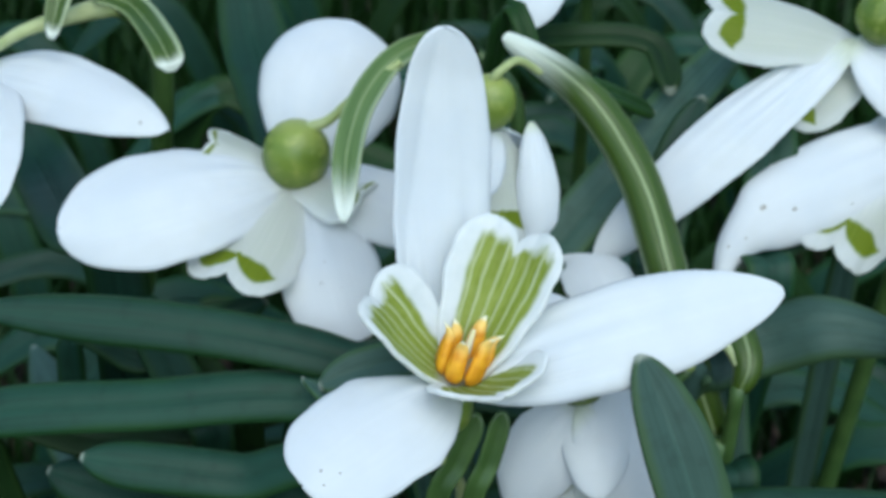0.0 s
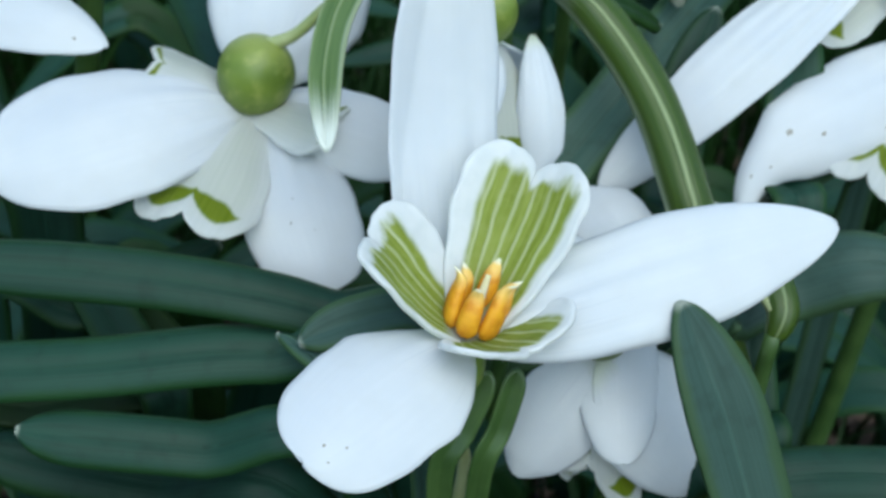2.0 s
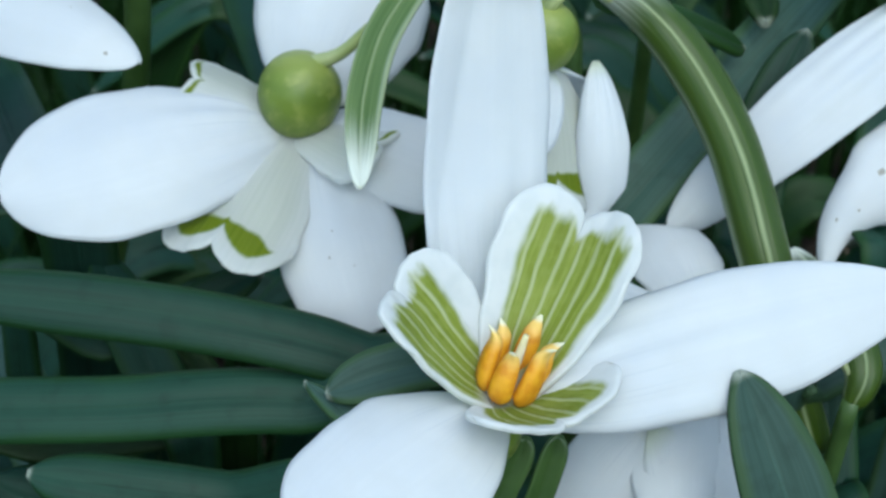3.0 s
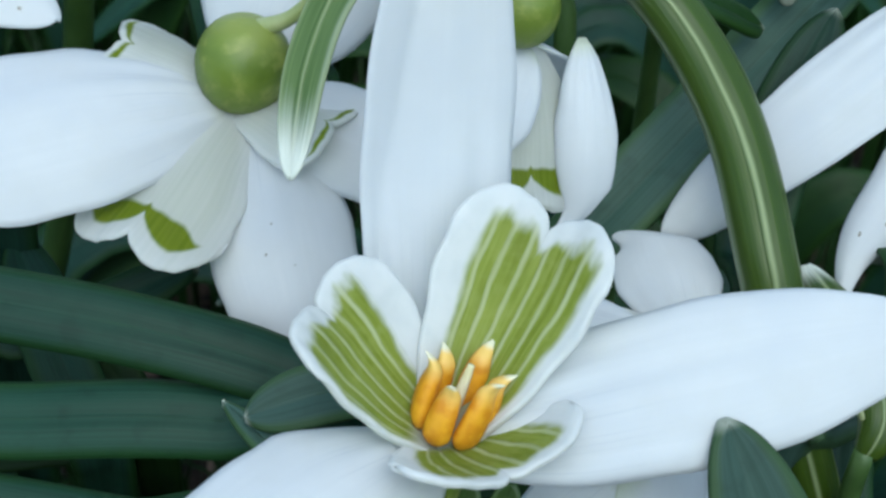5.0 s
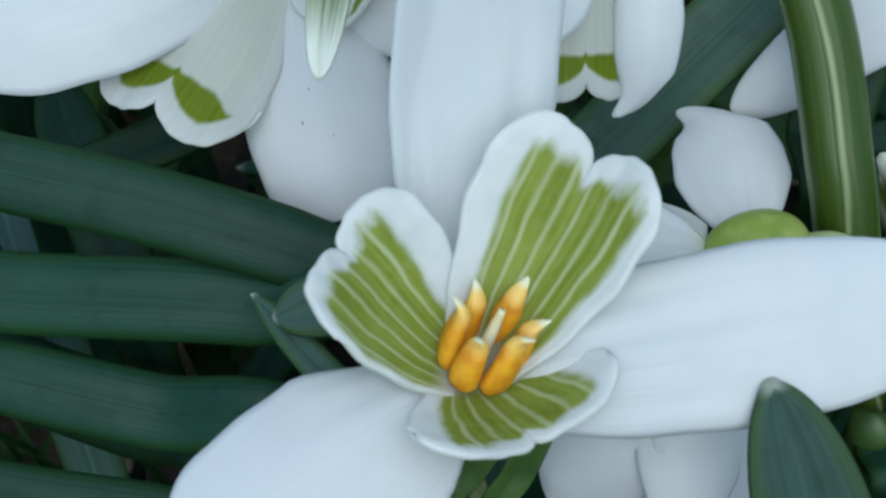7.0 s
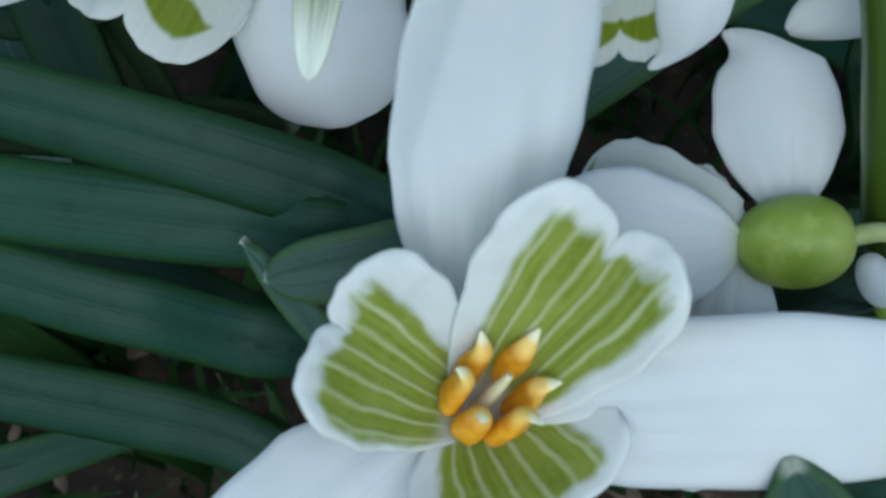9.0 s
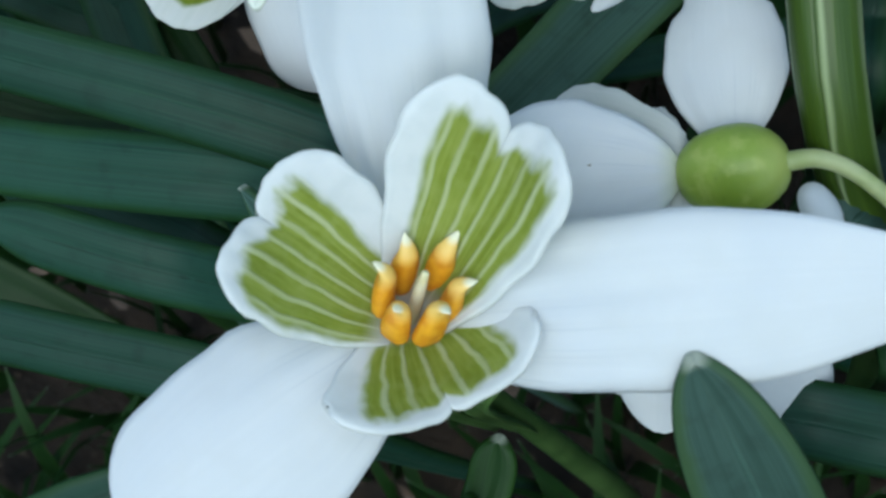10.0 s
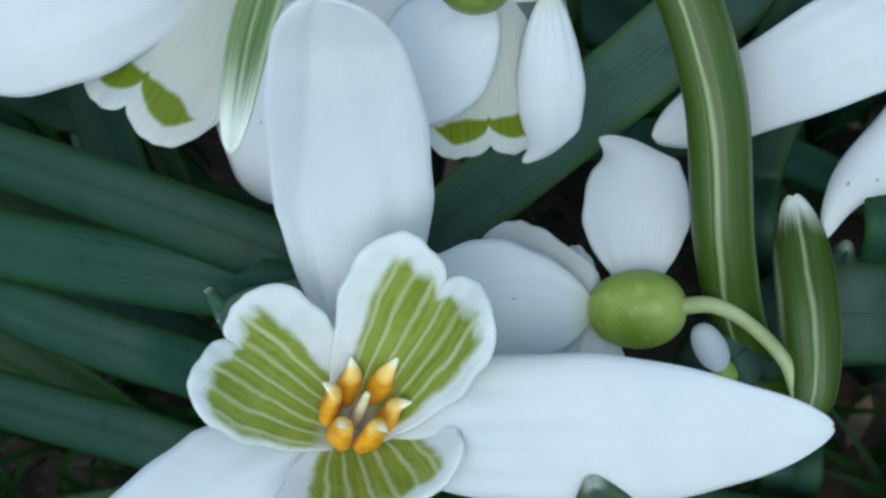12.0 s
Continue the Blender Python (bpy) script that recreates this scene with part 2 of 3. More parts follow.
OVARY = ovary_material("olive_green_ovary", (0.100, 0.155, 0.014), (0.170, 0.235, 0.032), (0.30, 0.34, 0.08))
OVARY_PALE = ovary_material("lime_green_ovary", (0.185, 0.27, 0.025), (0.275, 0.37, 0.055), (0.42, 0.47, 0.13))
STALK = plain_material("pale_green_stalk", (0.27, 0.33, 0.10), (0.44, 0.48, 0.24), 240.0, 0.4, 0.1)
SCAPE = plain_material("green_scape", (0.035, 0.075, 0.016), (0.065, 0.12, 0.030), 200.0, 0.4, 0.05)
ANTHER = anther_material()
ANTHER_TIP = plain_material("cream_anther_tip", (0.74, 0.68, 0.38), (0.82, 0.80, 0.60), 700.0, 0.5, 0.15)
SOIL = soil_material()
# plain white, so the drop's bright highlight is put into its colour
DEW_GLINT = plain_material("dew", (0.75, 0.78, 0.8), (0.85, 0.88, 0.9), 500.0, 0.05)
LITTER = plain_material("dry_leaf_litter", (0.040, 0.027, 0.018), (0.20, 0.14, 0.10), 150.0, 0.8)
BLEMISH = plain_material("brown_blemish", (0.30, 0.28, 0.24), (0.42, 0.40, 0.36), 900.0, 0.8)


# ---- building helpers ----
def vec(p):
    return Vector(p) * CM


def thing(name, at, label, category, group=""):
    ob = new(name)
    ob.empty_display_size = 0.005
    ob.location = at
    return tagged(ob, label, category, group)


def part(name, verts, faces, mats, parent, label="", face_mats=None, uvs=None):
    me = bpy.data.meshes.new(name)
    me.from_pydata([tuple(v) for v in verts], [], faces)
    for m in mats:
        me.materials.append(m)
    if face_mats:
        me.polygons.foreach_set("material_index", face_mats)
    if uvs:
        layer = me.uv_layers.new(name="UVMap")
        for loop in me.loops:
            layer.data[loop.index].uv = uvs[loop.vertex_index]
    me.polygons.foreach_set("use_smooth", [True] * len(me.polygons))
    me.update()
    ob = new(name, me)
    if parent:
        ob.parent = parent
        ob.matrix_parent_inverse = Matrix.Translation(parent.location).inverted()
    if label:
        tagged(ob, label)
    return ob


def shell(surface, thick, nu, nv, along_map=None, across_map=None):
    """A thin closed sheet: surface(s, v) for s in 0..1 and v in -1..1 gives a place; returns verts, faces, uvs, face sides."""
    ss = [along_map(i / nu) if along_map else i / nu for i in range(nu + 1)]
    vs = [across_map(-1 + 2 * j / nv) if across_map else -1 + 2 * j / nv for j in range(nv + 1)]
    grid = [[Vector(surface(a, b)) for b in vs] for a in ss]
    verts, uvs = [], []
    normals = []
    for i in range(nu + 1):
        row = []
        for j in range(nv + 1):
            a = grid[min(i + 1, nu)][j] - grid[max(i - 1, 0)][j]
            b = grid[i][min(j + 1, nv)] - grid[i][max(j - 1, 0)]
            n = a.cross(b)
            if n.length < 1e-12:
                ii = min(max(i, 1), nu - 1)
                n = (grid[ii + 1][j] - grid[ii - 1][j]).cross(grid[ii][min(j + 1, nv)] - grid[ii][max(j - 1, 0)])
            row.append(n.normalized() if n.length > 1e-14 else Vector((0, 0, 1)))
        normals.append(row)
    for sign in (1, -1):
        for i in range(nu + 1):
            for j in range(nv + 1):
                edge = min(i, nu - i, 2) / 2 * min(j, nv - j, 2) / 2
                verts.append(grid[i][j] + normals[i][j] * (sign * thick * (0.18 + 0.32 * edge ** 0.5)))
                uvs.append((0.5 + vs[j] / 2, ss[i]))
    off, w = (nu + 1) * (nv + 1), nv + 1
    faces, sides = [], []
    for i in range(nu):
        for j in range(nv):
            a, b, c, d = i * w + j, i * w + j + 1, (i + 1) * w + j + 1, (i + 1) * w + j
            faces.append((a, d, c, b))
            sides.append(0)
            faces.append((off + a, off + b, off + c, off + d))
            sides.append(1)
    rim = [(i, 0) for i in range(nu + 1)] + [(nu, j) for j in range(1, nv + 1)] + [(i, nv) for i in range(nu - 1, -1, -1)] + [(0, j) for j in range(nv - 1, 0, -1)]
    for k, (i, j) in enumerate(rim):
        i2, j2 = rim[(k + 1) % len(rim)]
        a, b = i * w + j, i2 * w + j2
        faces.append((a, off + a, off + b, b))
        sides.append(0)
    return verts, faces, uvs, sides


def axes_of(base, tip, face):
    """Along the petal, across it, and out of its front."""
    along = tip - base
    length = along.length
    along = along.normalized()
    front = face - along * face.dot(along)
    front.normalize()
    return along, along.cross(front), front, length


def outer_tepal(parent, base, tip, width, face, bend=0.08, cup=0.25, shape=0.85, twist=0.0, blunt=0.0, name="outer_tepal", seed=0, label="", spots=(), fold=0.0, hook=0.0):
    """A spoon-shaped white tepal. face: where its front looks; bend: how far its middle bulges to the front (of its length);
    cup: how far its edges curl towards the back (of its half width); blunt: rounder at the tip;
    fold: how far one edge is folded over to the front; hook: how far the tip is drawn out sideways."""
    base, tip, face = vec(base), vec(tip), Vector(face)
    along, across, front, length = axes_of(base, tip, face)
    half = width * CM / 2
    rng = random.Random(seed)
    k1, k2 = rng.uniform(0, 6), rng.uniform(0, 6)

    def surface(s, v):
        wide = math.sin(math.pi * min(s, 0.9995) ** shape) ** 0.57 * (1 - 0.14 * (1 - s))
        if blunt:
            wide = max(wide, 0) * (1 - blunt) + blunt * (1 - (2 * s - 1) ** 8) ** 0.5 * min(1, 0.3 + s * 1.6)
        wide = max(wide, 0.12 * (1 - s) + 0.015)
        turn = twist * (s - 0.5)
        x = v * half * wide
        z = bend * length * math.sin(math.pi * s ** 0.9) - cup * half * wide * (v * v)
        z += 0.014 * length * math.sin(5 * s + k1 + 2.2 * v) * abs(v) ** 2
        z += 0.0022 * length * math.cos(8.5 * v + k2) * math.sin(math.pi * s)
        z += 0.0085 * length * math.cos(15 * v + k1 + 1.5 * s) * math.sin(math.pi * min(1.0, s * 1.4)) * (1 - s) ** 2
        if fold:
            over = max(0.0, v * math.copysign(1, fold) - 0.98 + 0.85 * s)
            z += abs(fold) * half * wide * over * (1.2 - 0.5 * s)
            x -= math.copysign(0.25 * over, fold) * half * wide
        z -= 0.05 * length * max(0, s - 0.86) / 0.14 * (0.5 if bend > 0 else -0.5)
        edge = 1 + (0.018 * math.sin(13 * s + k2) + 0.010 * math.sin(29 * s + k1 + v)) * abs(v)
        if hook:
            nib = max(0.0, s - 0.80) / 0.20
            edge *= 1 - 0.45 * nib * (1 - nib) * 4 * 0.55
            x += hook * half * nib ** 1.6
        return base + along * (length * s) + across * (x * edge * math.cos(turn)) + front * (z + x * math.sin(turn))

    verts, faces, uvs, sides = shell(surface, 0.035 * CM, 34, 24, lambda f: 1 - (1 - f) ** 1.9)
    tepal = part(name, verts, faces, [PETAL], parent, label, None, uvs)
    for s0, v0, r in spots:
        # a small brown fleck lying on the front
        p = surface(s0, v0)
        a = (surface(s0 + 0.02, v0) - p).normalized()
        b = (surface(s0, v0 + 0.05) - p).normalized()
        n = a.cross(b).normalized()
        n = n if n.dot(front) > 0 else -n
        ring = [p + n * 0.022 * CM + (a * math.cos(q) * (0.6 + 0.5 * rng.random()) + b * math.sin(q) * (0.5 + 0.4 * rng.random())) * r * CM for q in (k * math.pi / 5 for k in range(10))]
        part("fleck", ring + [p + n * 0.028 * CM], [(k, (k + 1) % 10, 10) for k in range(10)], [BLEMISH], tepal)
    return tepal


def inner_tepal(parent, base, notch, width, face, depth=0.13, cup=0.35, bend=-0.06, flare=0.12, seed=0, drop=0.30, outside=None, shift=0.0, margin=1.0):
    """A short heart-shaped tepal. face: where its striped inner side looks; notch: the place of the notch in its rim."""
    base, notch, face = vec(base), vec(notch), Vector(face)
    along, across, front, length = axes_of(base, notch, face)
    half = width * CM / 2
    rng = random.Random(seed)
    k1, k2 = rng.uniform(0, 6), rng.uniform(0, 6)

    length /= 1 - depth

    def surface(s, v):
        # two round lobes with a notch between them
        lobe = math.sqrt(max(0.0, 1 - (2 * abs(v) - 1) ** 2))
        rise = 1 - (depth if abs(v) < 0.5 else drop) * (1 - lobe)
        wide = 0.30 + 0.70 * math.sin(math.pi / 2 * min(1.0, s * 1.12) ** 0.85)
        fill = s * (1 + (rise - 1) * s ** 1.15) + (0.0045 * math.sin(11 * v + k1) + 0.002 * math.sin(29 * v + k2)) * s ** 7
        x = v * half * wide * (1 + 0.02 * math.sin(17 * s + k1))
        z = cup * half * wide * v * v + bend * length * math.sin(math.pi * s) - flare * length * max(0, s - 0.7) ** 1.5 / 0.16 * 0.5
        z += 0.016 * length * math.sin(7 * v + k2) * s ** 4 + 0.005 * length * math.sin(23 * v + k1) * s ** 6
        return base + along * (length * fill) + across * x + front * z

    # rows close up towards the rim and the notch
    verts, faces, uvs, sides = shell(surface, 0.055 * CM, 24, 56, lambda f: 1 - (1 - f) ** 1.3, lambda v: math.copysign(0.3 * abs(v) + 0.35 - 0.35 * math.cos(math.pi * abs(v)), v))
    # the shell's first side looks along (along x across); find which side the face vector is on
    uvs = [(0.5 + (u - 0.5 + shift) * margin, v) for u, v in uvs]
    flip = along.cross(across).dot(front) < 0
    slots = [(1 - k) if flip else k for k in sides]
    return part("inner_tepal", verts, faces, [INSIDE, outside or OUTSIDE], parent, "", slots, uvs)


def tube(points, radii, name, mat, parent, label="", sides=14, steps=8):
    """A round stalk through the points, with a radius at each of them."""
    pts = [vec(p) for p in points]
    path, rad = [], []
    n = len(pts)
    for k in range(n - 1):
        p0, p1, p2, p3 = pts[max(k - 1, 0)], pts[k], pts[k + 1], pts[min(k + 2, n - 1)]
        for q in range(steps + (k == n - 2)):
            f = q / steps
            path.append(0.5 * (2 * p1 + (p2 - p0) * f + (2 * p0 - 5 * p1 + 4 * p2 - p3) * f * f + (3 * p1 - p0 - 3 * p2 + p3) * f ** 3))
            rad.append((radii[k] * (1 - f) + radii[k + 1] * f) * CM)
    verts, faces, uvs = [], [], []
    side = Vector((1, 0.2, 0.1))
    for k, p in enumerate(path):
        t = (path[min(k + 1, len(path) - 1)] - path[max(k - 1, 0)]).normalized()
        side = (side - t * side.dot(t)).normalized()
        up = t.cross(side)
        for j in range(sides):
            a = 2 * math.pi * j / sides
            verts.append(p + (side * math.cos(a) + up * math.sin(a)) * rad[k])
            uvs.append((j / sides, k / len(path)))
    for k in range(len(path) - 1):
        for j in range(sides):
            j2 = (j + 1) % sides
            faces.append((k * sides + j, k * sides + j2, (k + 1) * sides + j2, (k + 1) * sides + j))
    faces.append(tuple(range(sides - 1, -1, -1)))
    faces.append(tuple(range((len(path) - 1) * sides, len(path) * sides)))
    return part(name, verts, faces, [mat], parent, label, None, uvs)


def egg(parent, centre, axis, length, radius, mat, name="ovary", label="", pinch=0.12):
    """A plump ovary: an egg with flattened ends along its axis."""
    centre, axis = vec(centre), Vector(axis).normalized()
    side = axis.orthogonal().normalized()
    up = axis.cross(side)
    n, m = 18, 26
    verts, uvs, faces = [], [], []
    for i in range(n + 1):
        a = math.pi * i / n
        along = -math.cos(a) * length * CM / 2 * (1 + 0.10 * math.cos(a) ** 3)
        r = radius * CM * math.sin(a) ** 0.82 * (1 + pinch * math.cos(a))
        for j in range(m):
            b = 2 * math.pi * j / m
            lobe = 1 + 0.012 * math.cos(3 * b)
            verts.append(centre + axis * along + (side * math.cos(b) + up * math.sin(b)) * r * lobe)
            uvs.append((j / m, i / n))
    for i in range(n):
        for j in range(m):
            j2 = (j + 1) % m
            faces.append((i * m + j, (i + 1) * m + j, (i + 1) * m + j2, i * m + j2))
    return part(name, verts, faces, [mat], parent, label, None, uvs)


def blade(name, points, width, face, mat, parent=None, label="", gutter=0.22, thick=0.10, tip=0.42, foot=0.55, nu=40, nv=10, twist=0.0, seed=0, point=0.62):
    """A strap-shaped leaf from its root to its tip through the points: channelled, hooded and rounded at the tip."""
    pts = [vec(p) for p in points]
    n = len(pts)
    face = Vector(face).normalized()
    rng = random.Random(seed)
    k1 = rng.uniform(0, 6)

    def centre(s):
        x = min(s, 0.99999) * (n - 1)
        k, f = int(x), x - int(x)
        p0, p1, p2, p3 = pts[max(k - 1, 0)], pts[k], pts[k + 1], pts[min(k + 2, n - 1)]
        return 0.5 * (2 * p1 + (p2 - p0) * f + (2 * p0 - 5 * p1 + 4 * p2 - p3) * f * f + (3 * p1 - p0 - 3 * p2 + p3) * f ** 3)

    total = sum((centre((i + 1) / 40) - centre(i / 40)).length for i in range(40))
    reach = min(0.6, tip * width * CM * 8 / max(total, 1e-6))

    def surface(s, v):
        s = 1 - (1 - s) ** 1.7
        p = centre(s)
        t = (centre(min(s + 0.01, 1)) - centre(max(s - 0.01, 0))).normalized()
        across = t.cross(face).normalized()
        up = across.cross(t).normalized()
        a = twist * (s - 0.5)
        across, up = across * math.cos(a) + up * math.sin(a), up * math.cos(a) - across * math.sin(a)
        w = foot + (1 - foot) * min(1, s * 2.2) ** 0.7
        left = (1 - s) / reach
        if left < 1:
            w *= max(0.03, (1 - (1 - left) ** 2.2) ** point)
        half = width * CM / 2 * w
        sag = gutter * half * (v * v) - 0.10 * half * math.exp(-((v / 0.12) ** 2))
        sag += 0.04 * half * math.sin(9 * s + k1) * v
        return p + across * (v * half) + up * sag

    verts, faces, uvs, sides = shell(surface, thick * CM, nu, nv)
    return part(name, verts, faces, [mat], parent, label, None, uvs)


def stamen(parent, base, tip, radius, bow):
    """An anther with two pollen lobes, narrowing to a hooked cream point."""
    base, tip = vec(base), vec(tip)
    axis = tip - base
    length = axis.length
    axis.normalize()
    side = axis.cross(Vector(bow)).normalized()
    up = side.cross(axis)
    n, m = 22, 14
    verts, faces, uvs = [], [], []
    for i in range(n + 1):
        s = i / n
        # widest low down, narrowing evenly to a thin point
        x = max(0.0, s - 0.22) / 0.78
        r = radius * math.sin(math.pi * 0.5 * min(1.0, (s + 0.04) / 0.22)) ** 0.6 * max(0.08, 1 - 0.60 * x ** 2.2 - 0.34 * x ** 9)
        hook = 0.05 * length * math.sin(math.pi * s) + 0.22 * length * max(0, s - 0.74) ** 2 / 0.0676
        for j in range(m):
            a = 2 * math.pi * j / m
            groove = 1 - 0.16 * abs(math.cos(a)) ** 6 - 0.22 * max(0.0, math.sin(a)) ** 12
            verts.append(base + axis * (length * s) + up * (hook + math.sin(a) * r * CM * 0.8 * groove) + side * (math.cos(a) * r * CM))
            uvs.append((j / m, s))
    for i in range(n):
        for j in range(m):
            j2 = (j + 1) % m
            faces.append((i * m + j, i * m + j2, (i + 1) * m + j2, (i + 1) * m + j))
    faces.append(tuple(range(m - 1, -1, -1)))
    faces.append(tuple(range(n * m, n * m + m)))
    return part("stamen", verts, faces, [ANTHER], parent, "", None, uvs)


FLOWERS = "snowdrops of the clump"
LEAVES = "snowdrop leaves of the clump"
UP = (0, -0.55, 0.83)

# ---- ground ----
def ground():
    near = [k * 0.5 * CM for k in range(-60, 61)]
    far = [0.45, 0.7, 1.2, 2.5, 6, 15, 40, 100, 300]
    xs = sorted([-f for f in far] + near + far)
    ys = [y + 0.08 for y in xs]
    verts, faces = [], []
    for y in ys:
        for x in xs:
            r = math.hypot(x, y - 0.08)
            h = 0.006 * noise.noise(Vector((x * 40, y * 40, 0))) + 0.003 * noise.noise(Vector((x * 140, y * 140, 3)))
            verts.append((x, y, h * max(0.0, min(1.0, 1.7 - r / 0.18)) - 0.004))
    w = len(xs)
    for i in range(w - 1):
        for j in range(w - 1):
            faces.append((i * w + j, i * w + j + 1, (i + 1) * w + j + 1, (i + 1) * w + j))
    ob = part("ground", verts, faces, [SOIL], None)
    return tagged(ob, "dark damp soil under the snowdrops", "soil", "", "structure")


ground()


# ---- the open flower ----
def open_flower():
    root = (1.2, 5.6, 0.0)
    th = thing("snowdrop", vec(root), "wide open snowdrop facing up, striped green inside, with orange stamens", "flower", FLOWERS)
    base = Vector((0.52, 4.64, 9.52))
    axis = Vector((0.22, 0.10, 0.97)).normalized()
    outer_tepal(th, base + Vector((-0.06, 0.42, -0.25)), (0.42, 6.58, 12.50), 1.18, (0.1, -0.80, 0.55), -0.055, 0.22, 0.85, fold=-0.75, blunt=0.50, seed=1)
    outer_tepal(th, base, (3.78, 4.92, 10.42), 1.20, (0.0, -0.55, 0.83), 0.04, 0.18, 0.82, seed=2)
    outer_tepal(th, base, (-0.98, 3.10, 9.62), 1.30, (-0.1, -0.5, 0.85), 0.08, 0.25, 1.0, blunt=0.5, seed=3, spots=((0.86, -0.3, 0.014), (0.91, -0.05, 0.018), (0.94, -0.35, 0.012)))
    inner_tepal(th, base, (1.13, 5.40, 10.68), 1.12, (-0.30, -0.60, 0.30), 0.12, drop=0.22, seed=11, shift=-0.04, margin=1.10)
    inner_tepal(th, base, (-0.22, 4.90, 10.40), 1.08, (0.70, -0.30, 0.05), 0.11, drop=0.22, seed=12, shift=0.09, margin=1.08)
    inner_tepal(th, base, (0.91, 4.07, 9.86), 1.36, (-0.25, 0.50, 0.75), 0.10, drop=0.26, seed=13, margin=1.12)
    side = axis.orthogonal().normalized()
    other = axis.cross(side)
    foot = base + axis * 0.10
    lean = Vector((0.30, 0.26, 0.92)).normalized()
    for k in range(6):
        a = 2 * math.pi * (k + 0.3) / 6
        ring = side * math.cos(a) + other * math.sin(a)
        high = (0.56, 0.47, 0.53, 0.48, 0.57, 0.50)[k]
        stamen(th, foot + ring * 0.18, foot + ring * 0.20 + lean * high, 0.100, ring)
    tube([base, foot + lean * 0.28, foot + lean * 0.50], [0.045, 0.040, 0.022], "style", ANTHER_TIP, th, "pale yellow style")
    egg(th, base - axis * 0.25, axis, 0.55, 0.24, OVARY)
    back = base - axis * 0.5
    tube([back, back - axis * 0.30 + Vector((0.05, 0.03, -0.1)), (0.62, 4.75, 8.10), (0.62, 4.80, 7.50)], [0.06, 0.055, 0.06, 0.07], "pedicel", STALK, th, "thin pale green pedicel")
    tube([(0.62, 4.80, 7.50), (0.9, 5.1, 4.5), root], [0.09, 0.12, 0.15], "scape", SCAPE, th)
    blade("spathe", [(0.62, 4.9, 6.0), (0.36, 4.55, 8.00), (0.55, 4.60, 8.55), (0.76, 4.70, 9.10)], 0.24, (0, -0.9, 0.4), SCAPE, th, "folded green spathe", 0.5, 0.05, 0.3, 0.8, 22, 8)
    blade("spathe", [(0.80, 4.9, 6.0), (0.72, 4.54, 8.00), (0.88, 4.60, 8.55), (1.02, 4.72, 9.10)], 0.22, (0, -0.9, 0.4), SCAPE, th, "", 0.5, 0.05, 0.3, 0.8, 22, 8)
    return th


open_flower()


# ---- the flower that hangs beside it, seen from its ovary ----
def hanging_flower():
    root = (-0.4, 9.0, 0.0)
    th = thing("snowdrop", vec(root), "hanging snowdrop seen from above, round olive ovary and green-marked inner tepals", "flower", FLOWERS)
    ov = Vector((-1.08, 8.37, 10.03))
    down = Vector((-0.12, -0.10, -0.95)).normalized()
    base = ov + down * 0.30
    egg(th, ov, down, 0.81, 0.39, OVARY, label="round glossy olive green ovary")
    outer_tepal(th, base, (-3.64, 7.09, 9.83), 1.55, (-0.2, -0.6, 0.75), 0.10, 0.30, 1.15, blunt=0.15, seed=21)
    outer_tepal(th, base + Vector((0.12, 0.0, 0.0)), (-0.49, 6.55, 8.69), 1.18, (0.1, -0.75, 0.6), 0.07, 0.28, 1.45, blunt=0.55, seed=22, spots=((0.55, 0.1, 0.012), (0.66, 0.25, 0.013), (0.72, -0.1, 0.008)))
    outer_tepal(th, base + Vector((0.1, 0.2, 0.1)), (-0.37, 10.22, 10.92), 1.77, (0.1, -0.5, 0.85), 0.12, 0.3, 0.9, blunt=0.4, seed=23)
    outer_tepal(th, base, (0.59, 7.76, 9.49), 1.02, (0.3, -0.6, 0.7), 0.07, 0.28, 1.1, blunt=0.3, seed=27)
    inner_tepal(th, base, (-1.82, 7.02, 9.27), 1.22, (0.3, 0.7, -0.6), 0.10, seed=24)
    inner_tepal(th, base, (-2.05, 8.48, 10.10), 1.07, (0.4, 0.0, -0.8), 0.10, seed=25, outside=OUTSIDE_RIM)
    inner_tepal(th, base, (-0.34, 7.92, 9.76), 0.96, (-0.5, 0.3, -0.8), 0.10, seed=26, outside=OUTSIDE_RIM)
    # white bead drawn for the highlight of a dew drop
    egg(th, ov + Vector((-0.09, -0.29, 0.10)), (0, -1, 0.3), 0.04, 0.020, DEW_GLINT, "dew_drop", "tiny drop of dew, coloured white for its glint")
    tube([ov - down * 0.36 + Vector((0.1, 0, 0)), (-0.68, 8.35, 10.53), (-0.36, 8.35, 10.85), (0.13, 8.46, 11.21)], [0.08, 0.06, 0.055, 0.045], "pedicel", STALK, th)
    blade("spathe", [(0.76, 9.39, 11.08), (0.13, 8.71, 11.17), (-0.30, 7.92, 11.01), (-0.50, 7.14, 10.77), (-0.56, 6.26, 10.43)], 0.32, (0, -0.7, 0.7), SPATHE_PALE, th, "arching green spathe with a white bifid tip", 0.35, 0.05, 0.42, 0.6, 30, 8)
    tube([(0.76, 9.44, 11.02), (1.60, 9.10, 9.90), (0.6, 9.2, 4.5), root], [0.055, 0.10, 0.12, 0.15], "scape", SCAPE, th)
    return th


hanging_flower()


